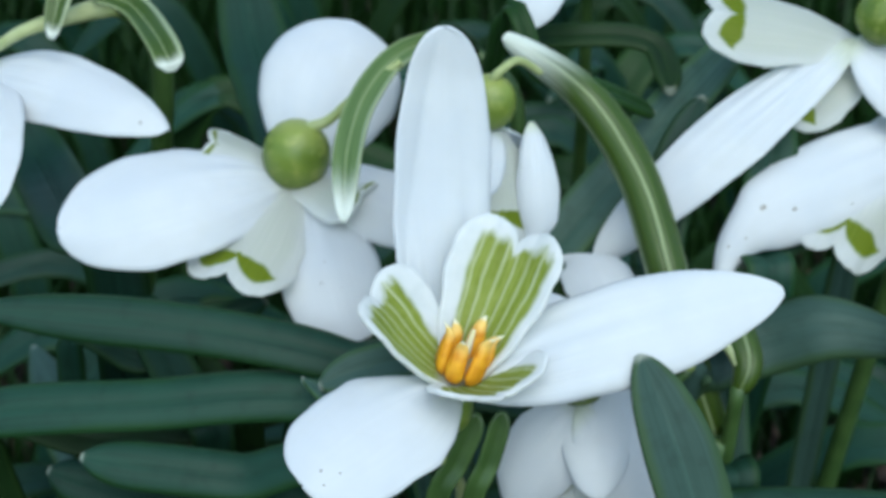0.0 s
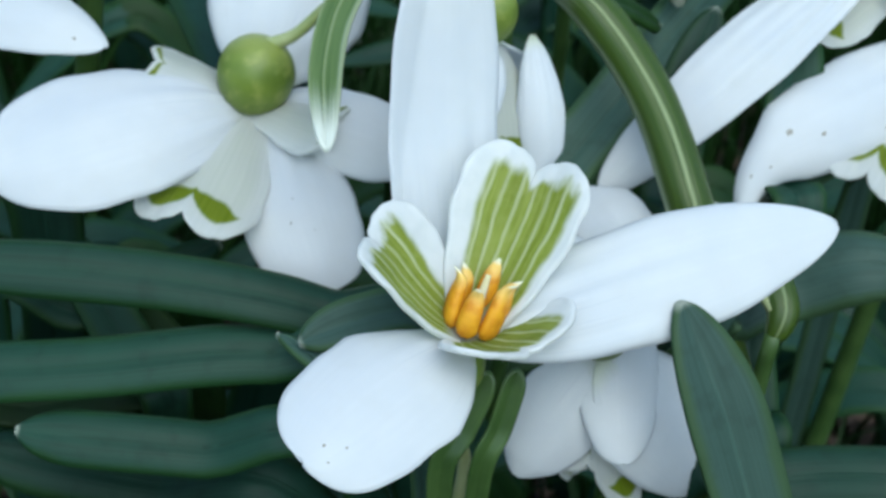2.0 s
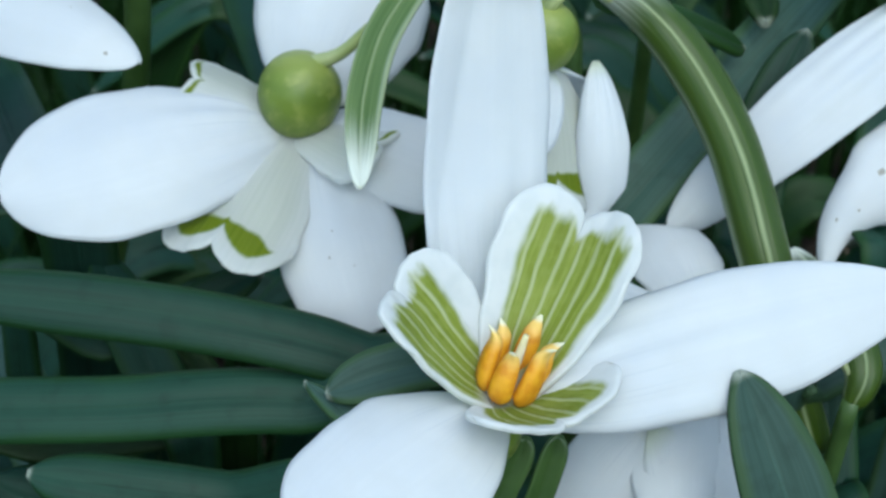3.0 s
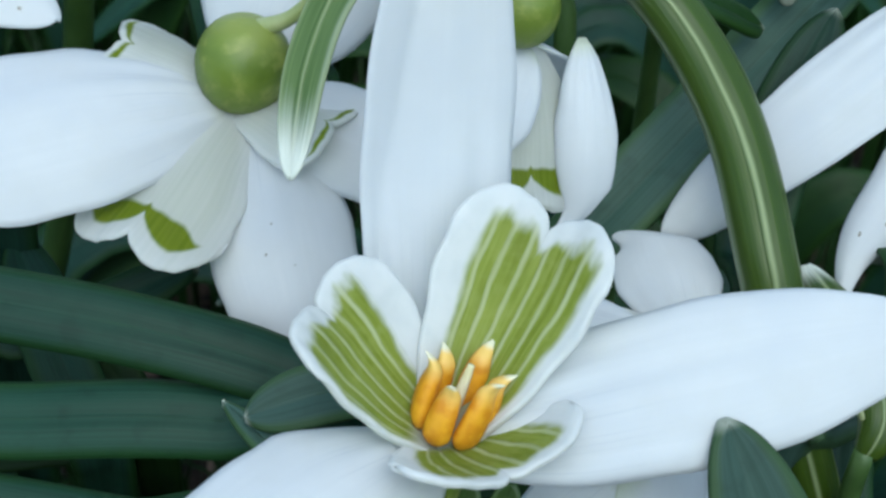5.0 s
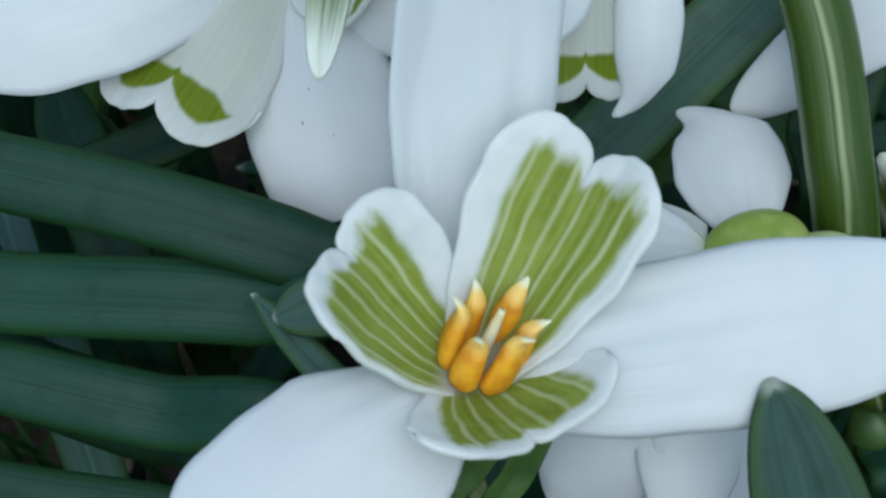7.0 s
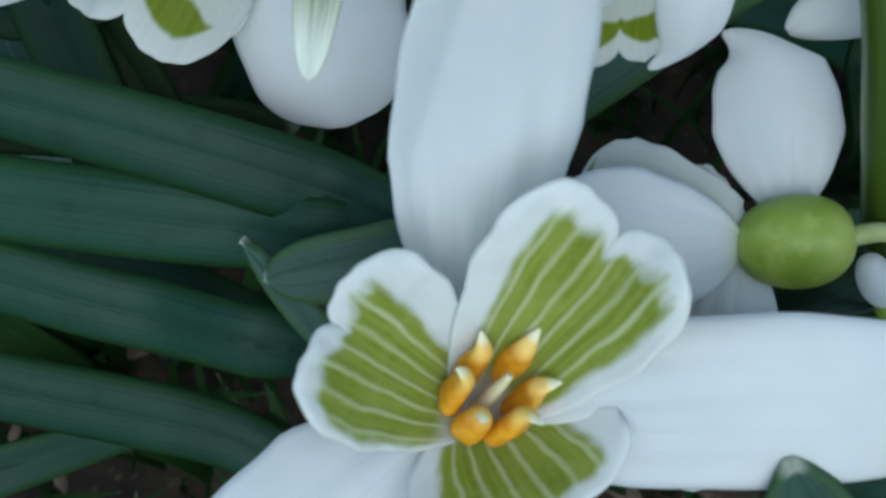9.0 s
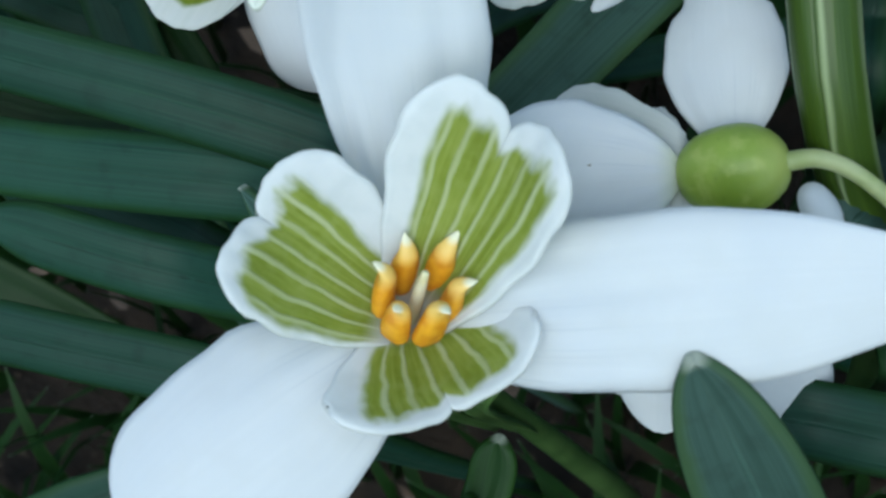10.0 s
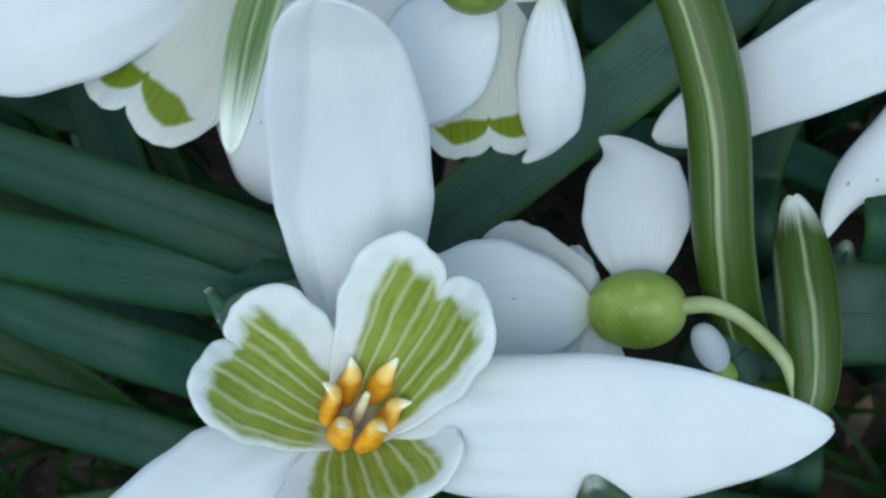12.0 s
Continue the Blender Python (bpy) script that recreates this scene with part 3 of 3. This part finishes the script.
# ---- the flower half hidden behind the open one, with its upright spathe ----
def middle_flower():
    root = (3.4, 6.6, 0.0)
    th = thing("snowdrop", vec(root), "drooping white snowdrop under a tall ribbed green spathe", "flower", FLOWERS)
    ov = Vector((1.06, 7.50, 11.15))
    down = Vector((0.05, 0.10, -0.94)).normalized()
    base = ov + down * 0.26
    egg(th, ov, down, 0.62, 0.28, OVARY)
    outer_tepal(th, base + Vector((0.46, 0.05, 0.0)), (1.62, 6.80, 9.70), 0.50, (0.2, -0.75, 0.6), 0.10, 0.4, 1.0, blunt=0.30, seed=31, hook=0.75)
    outer_tepal(th, base, (0.46, 6.80, 10.15), 0.92, (-0.3, -0.7, 0.6), 0.08, 0.3, 0.9, seed=32)
    outer_tepal(th, base, (1.40, 8.30, 9.85), 0.9, (0.1, 0.6, 0.7), 0.08, 0.3, 0.9, seed=33)
    inner_tepal(th, base, (1.16, 6.84, 9.95), 0.98, (-0.35, 0.75, -0.55), 0.10, seed=34)
    inner_tepal(th, base, (1.45, 7.70, 9.90), 0.75, (-0.5, 0.3, -0.6), 0.10, seed=35)
    inner_tepal(th, base, (0.95, 7.85, 9.90), 0.75, (0.5, -0.3, -0.6), 0.10, seed=36)
    tube([ov - down * 0.27, ov - down * 0.40 + Vector((0.10, 0.0, 0.02)), (1.36, 7.62, 11.62), (1.62, 7.72, 11.42)], [0.06, 0.05, 0.045, 0.04], "pedicel", STALK, th, "yellowish green pedicel")
    blade("spathe", [(3.50, 5.60, 8.0), (3.12, 5.85, 9.02), (2.90, 6.26, 9.82), (2.66, 7.20, 10.50), (2.12, 7.95, 11.10), (1.22, 7.90, 11.78)], 0.44, (-0.2, -0.75, 0.6), SPATHE, th, "tall two-ribbed green spathe with a pale seam", -0.85, 0.09, 0.55, 0.85, 48, 12)
    tube([(3.50, 5.60, 8.0), (3.5, 6.0, 4.0), root], [0.18, 0.16, 0.17], "scape", SCAPE, th)
    return th


middle_flower()


# ---- the flower at the side with long pointed tepals ----
def side_flower():
    root = (6.0, 9.4, 0.0)
    th = thing("snowdrop", vec(root), "snowdrop with long pointed white tepals and green-marked inner tepals", "flower", FLOWERS)
    ov = Vector((5.64, 8.48, 11.72))
    base = Vector((5.30, 8.45, 11.45))
    down = (base - ov).normalized()
    egg(th, ov, down, 0.70, 0.34, OVARY)
    outer_tepal(th, base, (2.30, 7.20, 9.38), 0.86, (-0.2, -0.6, 0.75), 0.05, 0.3, 0.72, blunt=0.22, seed=41)
    outer_tepal(th, (7.00, 8.45, 10.30), (3.46, 7.00, 9.66), 1.15, (-0.2, -0.65, 0.7), 0.09, 0.35, 0.9, twist=0.4, blunt=0.15, hook=-0.95, seed=42, spots=((0.8, 0.1, 0.05), (0.72, -0.25, 0.03), (0.55, -0.6, 0.016), (0.93, 0.2, 0.022), (0.88, -0.3, 0.02)))
    outer_tepal(th, base, (6.60, 8.00, 10.30), 1.05, (0.3, -0.5, 0.7), 0.08, 0.3, 0.8, seed=43)
    inner_tepal(th, base + Vector((0.1, 0.05, -0.1)), (3.78, 8.70, 11.62), 1.05, (0.1, 0.4, -0.9), 0.10, seed=44)
    inner_tepal(th, base + Vector((0.3, 0.1, -0.3)), (4.60, 8.20, 10.75), 0.9, (0.1, 0.5, -0.8), 0.10, seed=45)
    inner_tepal(th, (6.10, 8.30, 10.60), (5.00, 7.05, 9.55), 1.15, (0.1, 0.6, -0.7), 0.10, seed=46)
    tube([ov - down * 0.25, (6.0, 8.6, 12.0), (6.8, 8.8, 11.9)], [0.06, 0.055, 0.07], "pedicel", STALK, th)
    tube([(6.8, 8.8, 11.9), (6.6, 8.9, 8.5), root], [0.07, 0.12, 0.16], "scape", SCAPE, th)
    return th


side_flower()


# ---- the flower behind the open one's long tepal ----
def rear_flower():
    root = (3.6, 8.5, 0.0)
    th = thing("snowdrop", vec(root), "nodding snowdrop with a lime green ovary on an arching pedicel", "flower", FLOWERS)
    ov = Vector((2.36, 5.86, 9.42))
    axis = Vector((-0.66, -0.06, -0.22)).normalized()
    base = ov + axis * 0.30
    egg(th, ov, axis, 0.72, 0.29, OVARY_PALE, label="lime green ovary")
    outer_tepal(th, base + Vector((0.30, 0.20, 0.0)), (2.16, 7.25, 9.42), 0.86, (-0.1, -0.3, 0.9), 0.07, 0.25, 1.0, blunt=0.1, hook=-0.55, seed=51)
    outer_tepal(th, base + Vector((0.0, -0.02, 0.10)), (0.72, 5.62, 9.46), 1.05, (0.45, -0.30, 0.85), 0.06, 0.15, 1.0, blunt=0.3, seed=52, spots=((0.42, 0.15, 0.014),))
    outer_tepal(th, base, (2.02, 4.42, 8.20), 0.85, (0.0, -0.6, 0.7), 0.08, 0.3, 0.9, blunt=0.3, seed=53)
    inner_tepal(th, base + Vector((0.0, 0.1, 0.05)), (1.22, 5.95, 9.05), 1.05, (0.1, 0.4, -0.85), 0.10, seed=54, outside=OUTSIDE_RIM)
    inner_tepal(th, base, (1.38, 5.65, 8.92), 0.8, (0.1, 0.5, -0.8), 0.10, seed=55)
    inner_tepal(th, base, (1.66, 6.01, 9.06), 0.8, (-0.1, 0.1, 0.9), 0.10, seed=56)
    tube([ov - axis * 0.33, (2.92, 5.95, 9.50), (3.18, 5.90, 9.38), (3.48, 5.72, 9.20), (3.62, 5.50, 9.05)], [0.065, 0.06, 0.055, 0.055, 0.05], "pedicel", STALK, th, "pale arching pedicel")
    blade("spathe", [(3.62, 5.35, 8.80), (3.72, 5.50, 9.12), (3.62, 6.05, 9.32), (3.50, 6.55, 9.32), (3.40, 6.95, 9.28)], 0.44, (0, -0.4, 0.9), SPATHE, th, "green spathe with a withered white tip", -0.5, 0.09, 0.22, 0.3, 30, 10)
    tube([(3.62, 5.38, 8.85), (3.7, 6.2, 5.0), root], [0.08, 0.10, 0.14], "scape", SCAPE, th)
    return th


rear_flower()


# ---- the flower below the long tepal ----
def lower_flower():
    root = (2.9, 7.2, 0.0)
    th = thing("snowdrop", vec(root), "low hanging white snowdrop half covered by a leaf tip", "flower", FLOWERS)
    ov = Vector((1.84, 5.08, 9.22))
    base = Vector((1.86, 5.05, 8.94))
    egg(th, ov, (base - ov).normalized(), 0.6, 0.29, OVARY)
    outer_tepal(th, base, (1.14, 4.85, 7.72), 0.95, (-0.1, -0.7, 0.7), 0.08, 0.3, 0.9, seed=61)
    outer_tepal(th, base, (3.05, 4.75, 7.62), 1.28, (0.2, -0.7, 0.7), 0.08, 0.3, 0.9, blunt=0.2, seed=62)
    outer_tepal(th, base, (2.09, 5.60, 7.21), 0.9, (0.0, 0.7, 0.5), 0.08, 0.3, 0.9, seed=63)
    inner_tepal(th, base, (1.80, 4.85, 7.88), 0.95, (0.0, 0.75, -0.6), 0.10, seed=64)
    inner_tepal(th, base, (2.32, 4.85, 7.56), 0.75, (-0.3, 0.7, -0.6), 0.10, seed=65)
    inner_tepal(th, base, (1.99, 5.20, 7.42), 0.75, (0.0, -0.7, -0.6), 0.10, seed=66)
    tube([ov, (2.10, 5.25, 9.32), (2.54, 5.35, 9.05)], [0.06, 0.055, 0.06], "pedicel", STALK, th)
    tube([(2.54, 5.35, 9.05), (2.80, 5.5, 8.2), root], [0.06, 0.09, 0.15], "scape", SCAPE, th)
    return th


lower_flower()


# ---- flowers at the edge of the clump ----
def far_flower():
    root = (-5.2, 11.5, 0.0)
    th = thing("snowdrop", vec(root), "white snowdrop tepals under a looping green spathe", "flower", FLOWERS)
    ov = Vector((-5.17, 10.02, 10.55))
    base = Vector((-4.84, 9.84, 10.45))
    egg(th, ov, (base - ov).normalized(), 0.6, 0.27, OVARY)
    outer_tepal(th, base, (-2.56, 8.34, 10.46), 1.05, (0.1, -0.6, 0.75), 0.08, 0.3, 0.78, seed=71, spots=((0.9, 0.3, 0.025), (0.7, -0.5, 0.01)))
    outer_tepal(th, base, (-4.37, 7.25, 10.11), 1.0, (0.0, -0.6, 0.75), 0.08, 0.3, 0.85, seed=72)
    outer_tepal(th, base, (-6.07, 7.98, 10.57), 1.0, (-0.1, -0.6, 0.75), 0.08, 0.3, 0.85, seed=73)
    tube([ov, (-4.77, 9.78, 10.70), (-4.25, 9.64, 11.06), (-3.63, 9.86, 11.18), (-3.16, 9.79, 11.32)], [0.06, 0.06, 0.075, 0.11, 0.14], "pedicel", STALK, th)
    blade("spathe", [(-3.58, 9.99, 11.72), (-3.76, 9.61, 11.55), (-3.88, 9.24, 11.14)], 0.30, UP, SPATHE, th, "", 0.4, 0.06, 0.25, 0.8, 20, 8)
    blade("spathe", [(-3.41, 9.77, 11.48), (-2.97, 9.69, 11.34), (-2.58, 8.85, 11.26), (-2.45, 8.54, 11.08)], 0.34, UP, SPATHE, th, "", 0.4, 0.08, 0.12, 0.9, 20, 8)
    tube([(-3.28, 9.95, 11.28), (-2.75, 10.4, 10.2), (-3.4, 11.0, 6.0), root], [0.12, 0.14, 0.15, 0.16], "scape", SCAPE, th)
    return th


def edge_flower(name_label, root, base, tips, width, seed):
    th = thing("snowdrop", vec(root), name_label, "flower", FLOWERS)
    base = Vector(base)
    mid = sum((Vector(t) for t in tips), Vector()) / len(tips)
    down = (mid - base).normalized()
    egg(th, base - down * 0.25, down, 0.55, 0.26, OVARY)
    for k, t in enumerate(tips):
        outer_tepal(th, base, t, width, (Vector(t) - mid) * 0.6 + Vector((0, -0.6, 0.8)), 0.08, 0.3, 0.88, seed=seed + k)
    bend = base - down * 0.9 + Vector((0.4, 0.2, 0.1))
    tube([base - down * 0.5, base - down * 0.75 + Vector((0.15, 0.08, 0.1)), bend], [0.06, 0.06, 0.06], "pedicel", STALK, th)
    tube([bend, Vector(root) * 0.4 + base * 0.6 + Vector((0.6, 0.3, 0)), root], [0.06, 0.1, 0.15], "scape", SCAPE, th)
    return th


far_flower()
edge_flower("white snowdrop tepal tips hanging at the edge of the clump", (2.4, 12.5, 0.0), (1.99, 9.95, 12.16), [(1.64, 8.89, 11.44), (2.98, 10.51, 11.15), (1.45, 11.00, 11.03)], 0.75, 81)
edge_flower("slender white snowdrop tepal hanging beside the clump", (6.4, 6.8, 0.0), (6.40, 6.42, 10.45), [(5.14, 4.64, 9.17), (6.36, 4.48, 9.40), (6.23, 4.91, 9.21)], 0.6, 91)


def bud():
    root = (3.1, 8.0, 0.0)
    th = thing("snowdrop_bud", vec(root), "small closed white snowdrop bud on a short stalk", "flower bud", FLOWERS)
    top = Vector((2.86, 5.80, 9.35))
    low = Vector((3.02, 5.65, 9.12))
    axis = (top - low).normalized()
    egg(th, (top + low) / 2, axis, 0.42, 0.12, PETAL, "bud_petals")
    egg(th, low - axis * 0.10, axis, 0.24, 0.09, OVARY_PALE)
    tube([low - axis * 0.2, (2.34, 5.69, 7.25), root], [0.05, 0.07, 0.1], "stalk", SCAPE, th)


bud()


# ---- leaves ----
def leaf(points, width, label="blue-green strap leaf of a snowdrop", face=UP, mat=None, seed=0, **shape):
    """A leaf of its own, from its root in the soil to its tip."""
    th = thing("leaf", vec(points[0]), label, "leaf", LEAVES)
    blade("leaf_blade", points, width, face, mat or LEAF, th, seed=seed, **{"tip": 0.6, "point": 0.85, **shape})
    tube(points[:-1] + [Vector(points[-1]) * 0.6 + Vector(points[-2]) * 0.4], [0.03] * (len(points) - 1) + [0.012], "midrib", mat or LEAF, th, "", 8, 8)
    return th


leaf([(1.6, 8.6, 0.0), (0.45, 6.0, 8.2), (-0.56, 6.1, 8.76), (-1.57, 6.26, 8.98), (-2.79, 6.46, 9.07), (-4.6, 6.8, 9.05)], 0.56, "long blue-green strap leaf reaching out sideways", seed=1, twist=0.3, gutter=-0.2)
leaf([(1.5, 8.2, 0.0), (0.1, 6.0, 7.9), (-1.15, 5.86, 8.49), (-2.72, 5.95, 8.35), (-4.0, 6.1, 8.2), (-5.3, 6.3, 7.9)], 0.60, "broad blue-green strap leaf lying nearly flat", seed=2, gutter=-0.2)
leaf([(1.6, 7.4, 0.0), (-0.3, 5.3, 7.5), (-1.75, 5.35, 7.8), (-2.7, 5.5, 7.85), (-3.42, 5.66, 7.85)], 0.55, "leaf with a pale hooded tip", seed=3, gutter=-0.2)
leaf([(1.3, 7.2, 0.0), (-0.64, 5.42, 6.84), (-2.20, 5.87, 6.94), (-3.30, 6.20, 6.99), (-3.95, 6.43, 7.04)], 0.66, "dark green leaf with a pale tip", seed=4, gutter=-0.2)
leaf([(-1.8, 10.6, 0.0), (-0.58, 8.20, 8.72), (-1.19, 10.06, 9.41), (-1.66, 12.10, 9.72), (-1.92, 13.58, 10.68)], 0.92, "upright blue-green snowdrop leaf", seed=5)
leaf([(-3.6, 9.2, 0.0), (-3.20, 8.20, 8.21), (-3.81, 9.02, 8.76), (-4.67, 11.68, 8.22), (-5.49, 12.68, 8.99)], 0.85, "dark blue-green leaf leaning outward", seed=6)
# paler colour makes up for the light the flowers above keep off
leaf([(-0.6, 6.8, 0.0), (-0.35, 6.6, 5.5), (0.25, 6.75, 7.25), (1.05, 7.22, 8.20), (1.92, 7.75, 9.10), (2.75, 8.35, 9.80), (3.65, 9.05, 10.50), (4.8, 10.0, 11.2)], 0.64, "broad grey-green leaf slanting upward, lightened to look lit", seed=7, mat=GREY_AND_LIT_LEAF)
leaf([(0.8, 11.6, 0.0), (0.52, 8.58, 10.63), (1.23, 9.64, 10.78), (2.40, 9.36, 11.09), (3.19, 9.28, 11.00), (3.30, 8.59, 10.71)], 0.34, "narrow arching green leaf", seed=8, mat=GRASS)
leaf([(0.9, 11.2, 0.0), (1.26, 9.17, 10.87), (1.73, 8.24, 11.12), (2.35, 8.06, 11.03), (3.13, 8.65, 10.41)], 0.26, "narrow green grass leaf", seed=9, mat=GRASS)
# light put into the colour: this leaf stands in the petals' shade
leaf([(2.8, 7.6, 0.0), (2.98, 5.73, 8.26), (3.47, 6.09, 8.73), (4.08, 6.27, 8.82), (4.80, 6.07, 9.15), (5.85, 5.94, 8.90)], 0.80, "broad grey-green leaf arching outward, lightened to look lit", seed=10, mat=GREY_AND_LIT_LEAF, gutter=-0.3)
leaf([(3.0, 6.4, 0.0), (3.66, 5.20, 6.99), (3.66, 5.58, 7.70), (3.67, 6.09, 8.33), (3.86, 6.76, 8.99)], 0.55, "upright dark green snowdrop leaf", seed=12)
leaf([(2.4, 5.6, 0.0), (2.58, 4.79, 7.24), (3.66, 4.70, 7.63), (4.85, 4.70, 7.60), (6.70, 4.26, 7.74)], 0.62, "blue-green leaf lying outward", seed=13, gutter=-0.2)
leaf([(3.2, 8.8, 0.0), (3.06, 6.63, 8.48), (3.01, 7.18, 9.24), (3.24, 7.83, 9.92), (3.65, 8.44, 10.76)], 0.6, "dark green upright snowdrop leaf", seed=14)
leaf([(4.2, 8.9, 0.0), (4.22, 6.76, 8.56), (4.20, 7.19, 9.44), (4.34, 7.74, 10.20), (4.46, 8.29, 10.82)], 0.6, "dark green upright snowdrop leaf", seed=15)
leaf([(6.0, 9.6, 0.0), (5.9, 9.0, 7.5), (5.55, 8.30, 9.20), (4.80, 7.75, 9.32), (4.02, 7.25, 9.16)], 0.52, "pale grey-green leaf tip under the tepals", seed=16, mat=GREY_AND_LIT_LEAF)
leaf([(0.9, 7.4, 0.0), (0.7, 6.2, 8.0), (0.25, 5.80, 8.92), (-0.26, 5.58, 9.06), (-0.84, 5.46, 8.90)], 0.46, "small leaf with a white hooded tip", seed=17, mat=GREY_AND_LIT_LEAF)
leaf([(0.2, 5.6, 0.0), (-0.53, 4.55, 6.28), (-1.29, 4.65, 7.24), (-2.55, 4.79, 7.31), (-3.76, 4.88, 7.28), (-4.11, 4.45, 7.47)], 0.55, "low blue-green leaf reaching out sideways", seed=25, gutter=-0.2)
leaf([(0.5, 6.6, 0.0), (0.35, 5.2, 7.2), (-0.28, 5.1, 8.5), (-1.02, 5.72, 8.82)], 0.24, "small pale grey-green pointed leaf", seed=24, mat=GREY_AND_LIT_LEAF, tip=1.4)
leaf([(2.6, 3.0, 0.0), (3.5, 2.8, 6.5), (3.02, 3.55, 8.10), (2.66, 4.00, 9.15), (2.29, 4.46, 9.97)], 0.76, "grey-green leaf with a pale hooded tip", seed=18, tip=0.55, point=0.8, face=(0.1, -0.7, 0.7), mat=GREY_AND_LIT_LEAF)
leaf([(0.4, 4.9, 0.0), (0.46, 3.52, 7.53), (0.76, 3.92, 7.43), (0.88, 4.38, 7.77)], 0.34, "dark green narrow leaf beside the stem", seed=19, mat=GRASS)
leaf([(-2.4, 9.4, 0.0), (-2.03, 6.36, 7.17), (-2.29, 6.81, 7.58), (-2.70, 7.55, 7.97), (-3.08, 8.33, 8.28)], 0.55, "upright blue-green snowdrop leaf", seed=20)
leaf([(-1.9, 9.3, 0.0), (-1.65, 6.51, 7.20), (-1.92, 6.96, 7.60), (-2.35, 7.50, 7.83), (-2.87, 8.12, 8.01)], 0.42, "upright narrow green leaf", seed=21, mat=GRASS)
leaf([(-3.0, 7.6, 0.0), (-3.77, 7.54, 7.60), (-2.92, 7.47, 7.84), (-2.21, 7.63, 8.10), (-1.45, 7.92, 8.34)], 0.4, "narrow pale-backed snowdrop leaf", seed=22)
leaf([(-2.6, 6.6, 0.0), (-4.72, 7.01, 6.77), (-3.34, 6.87, 7.13), (-2.02, 6.82, 7.44), (-0.84, 6.85, 7.69)], 0.5, "shaded leaf beneath the others", seed=23, mat=GRASS)
leaf([(-2.6, 6.2, 0.0), (-3.0, 6.9, 4.4), (-3.50, 7.8, 5.25), (-4.16, 9.12, 5.40), (-4.54, 10.07, 5.50), (-4.9, 11.0, 5.5)], 0.72, "blue-green leaf lying low across the clump", seed=26, mat=GREY_AND_LIT_LEAF, gutter=-0.2)


# ---- undergrowth ----
def undergrowth():
    """Shaded leaves of the rest of the clump, lying and standing all round."""
    rng = random.Random(5)
    for k in range(100):
        x, y = rng.uniform(-9, 11) * rng.uniform(0.8, 1.25), rng.uniform(1.5, 25) + rng.uniform(0, 3)
        lean = rng.choice((0, math.pi)) + rng.gauss(0, 0.6)
        high = 1.4 + 0.20 * y + rng.uniform(-0.8, 1.0)
        out = rng.uniform(3.0, 6.5)
        dx, dy = math.cos(lean), math.sin(lean) * 0.6
        pts = [(x, y, 0.0), (x + dx * out * 0.15, y + dy * out * 0.15, high * 0.6), (x + dx * out * 0.5, y + dy * out * 0.5, high * 0.95), (x + dx * out, y + dy * out, high * rng.uniform(0.6, 0.9))]
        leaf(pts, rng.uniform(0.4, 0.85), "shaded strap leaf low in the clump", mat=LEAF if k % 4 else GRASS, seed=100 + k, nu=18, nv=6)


def grass():
    rng = random.Random(9)
    verts, faces, uvs = [], [], []
    for k in range(19000):
        x, y = rng.uniform(-16, 18), rng.uniform(0, 34)
        if k >= 5200:
            # thinner and shorter grass all round the clump
            far, turn = 16 + abs(rng.gauss(0, 45)), rng.uniform(0, 2 * math.pi)
            x, y = 1 + far * math.cos(turn), 14 + far * math.sin(turn)
            if abs(x) < 8 and y < 3:
                continue
        h = rng.uniform(0.8, 2.6) + 0.12 * max(0, min(y, 34))
        a = rng.uniform(0, 2 * math.pi)
        w = rng.uniform(0.05, 0.14)
        dx, dy = math.cos(a), math.sin(a)
        lean = rng.uniform(0.2, 1.6)
        n = len(verts)
        for q in range(5):
            f = q / 4
            c = Vector((x + dx * lean * f * f, y + dy * lean * f * f, h * f * (1 - 0.2 * f) - 0.3))
            ww = w * (1 - f) ** 0.6 + 0.005
            verts.append((c + Vector((-dy, dx, 0.1)) * ww) * CM)
            verts.append((c - Vector((-dy, dx, -0.1)) * ww) * CM)
            uvs += [(0, f * 0.9), (1, f * 0.9)]
        for q in range(4):
            b = n + 2 * q
            faces.append((b, b + 1, b + 3, b + 2))
    ob = part("grass", verts, faces, [GRASS], None, "", None, uvs)
    tagged(ob, "thin green grass and moss in the shade", "grass", "", "stuff")


def litter():
    rng = random.Random(12)
    verts, faces, uvs = [], [], []
    for k in range(260):
        c = Vector((rng.uniform(-11, 13), rng.uniform(2, 22), rng.uniform(0.05, 0.9)))
        a, size = rng.uniform(0, 6.3), rng.uniform(0.15, 0.5)
        u = Vector((math.cos(a), math.sin(a), rng.uniform(-0.4, 0.4))) * size
        v = Vector((-math.sin(a), math.cos(a), rng.uniform(-0.4, 0.4))) * size * rng.uniform(0.25, 0.6)
        n = len(verts)
        for s, t, z in ((-1, 0, 0.05), (-0.4, 0.9, 0), (0.4, 0.8, 0.03), (1, 0, 0.1), (0.3, -0.9, 0), (-0.5, -0.8, 0.02), (0, 0, 0.12)):
            verts.append((c + u * s + v * t + Vector((0, 0, z * 2 * size))) * CM)
            uvs.append((0.5 + s / 2, 0.5 + t / 2))
        for q in range(6):
            faces.append((n + q, n + (q + 1) % 6, n + 6))
    ob = part("leaf_litter", verts, faces, [LITTER], None, "", None, uvs)
    tagged(ob, "dry brown leaf litter on the soil", "leaf litter", "", "stuff")


undergrowth()
grass()
litter()
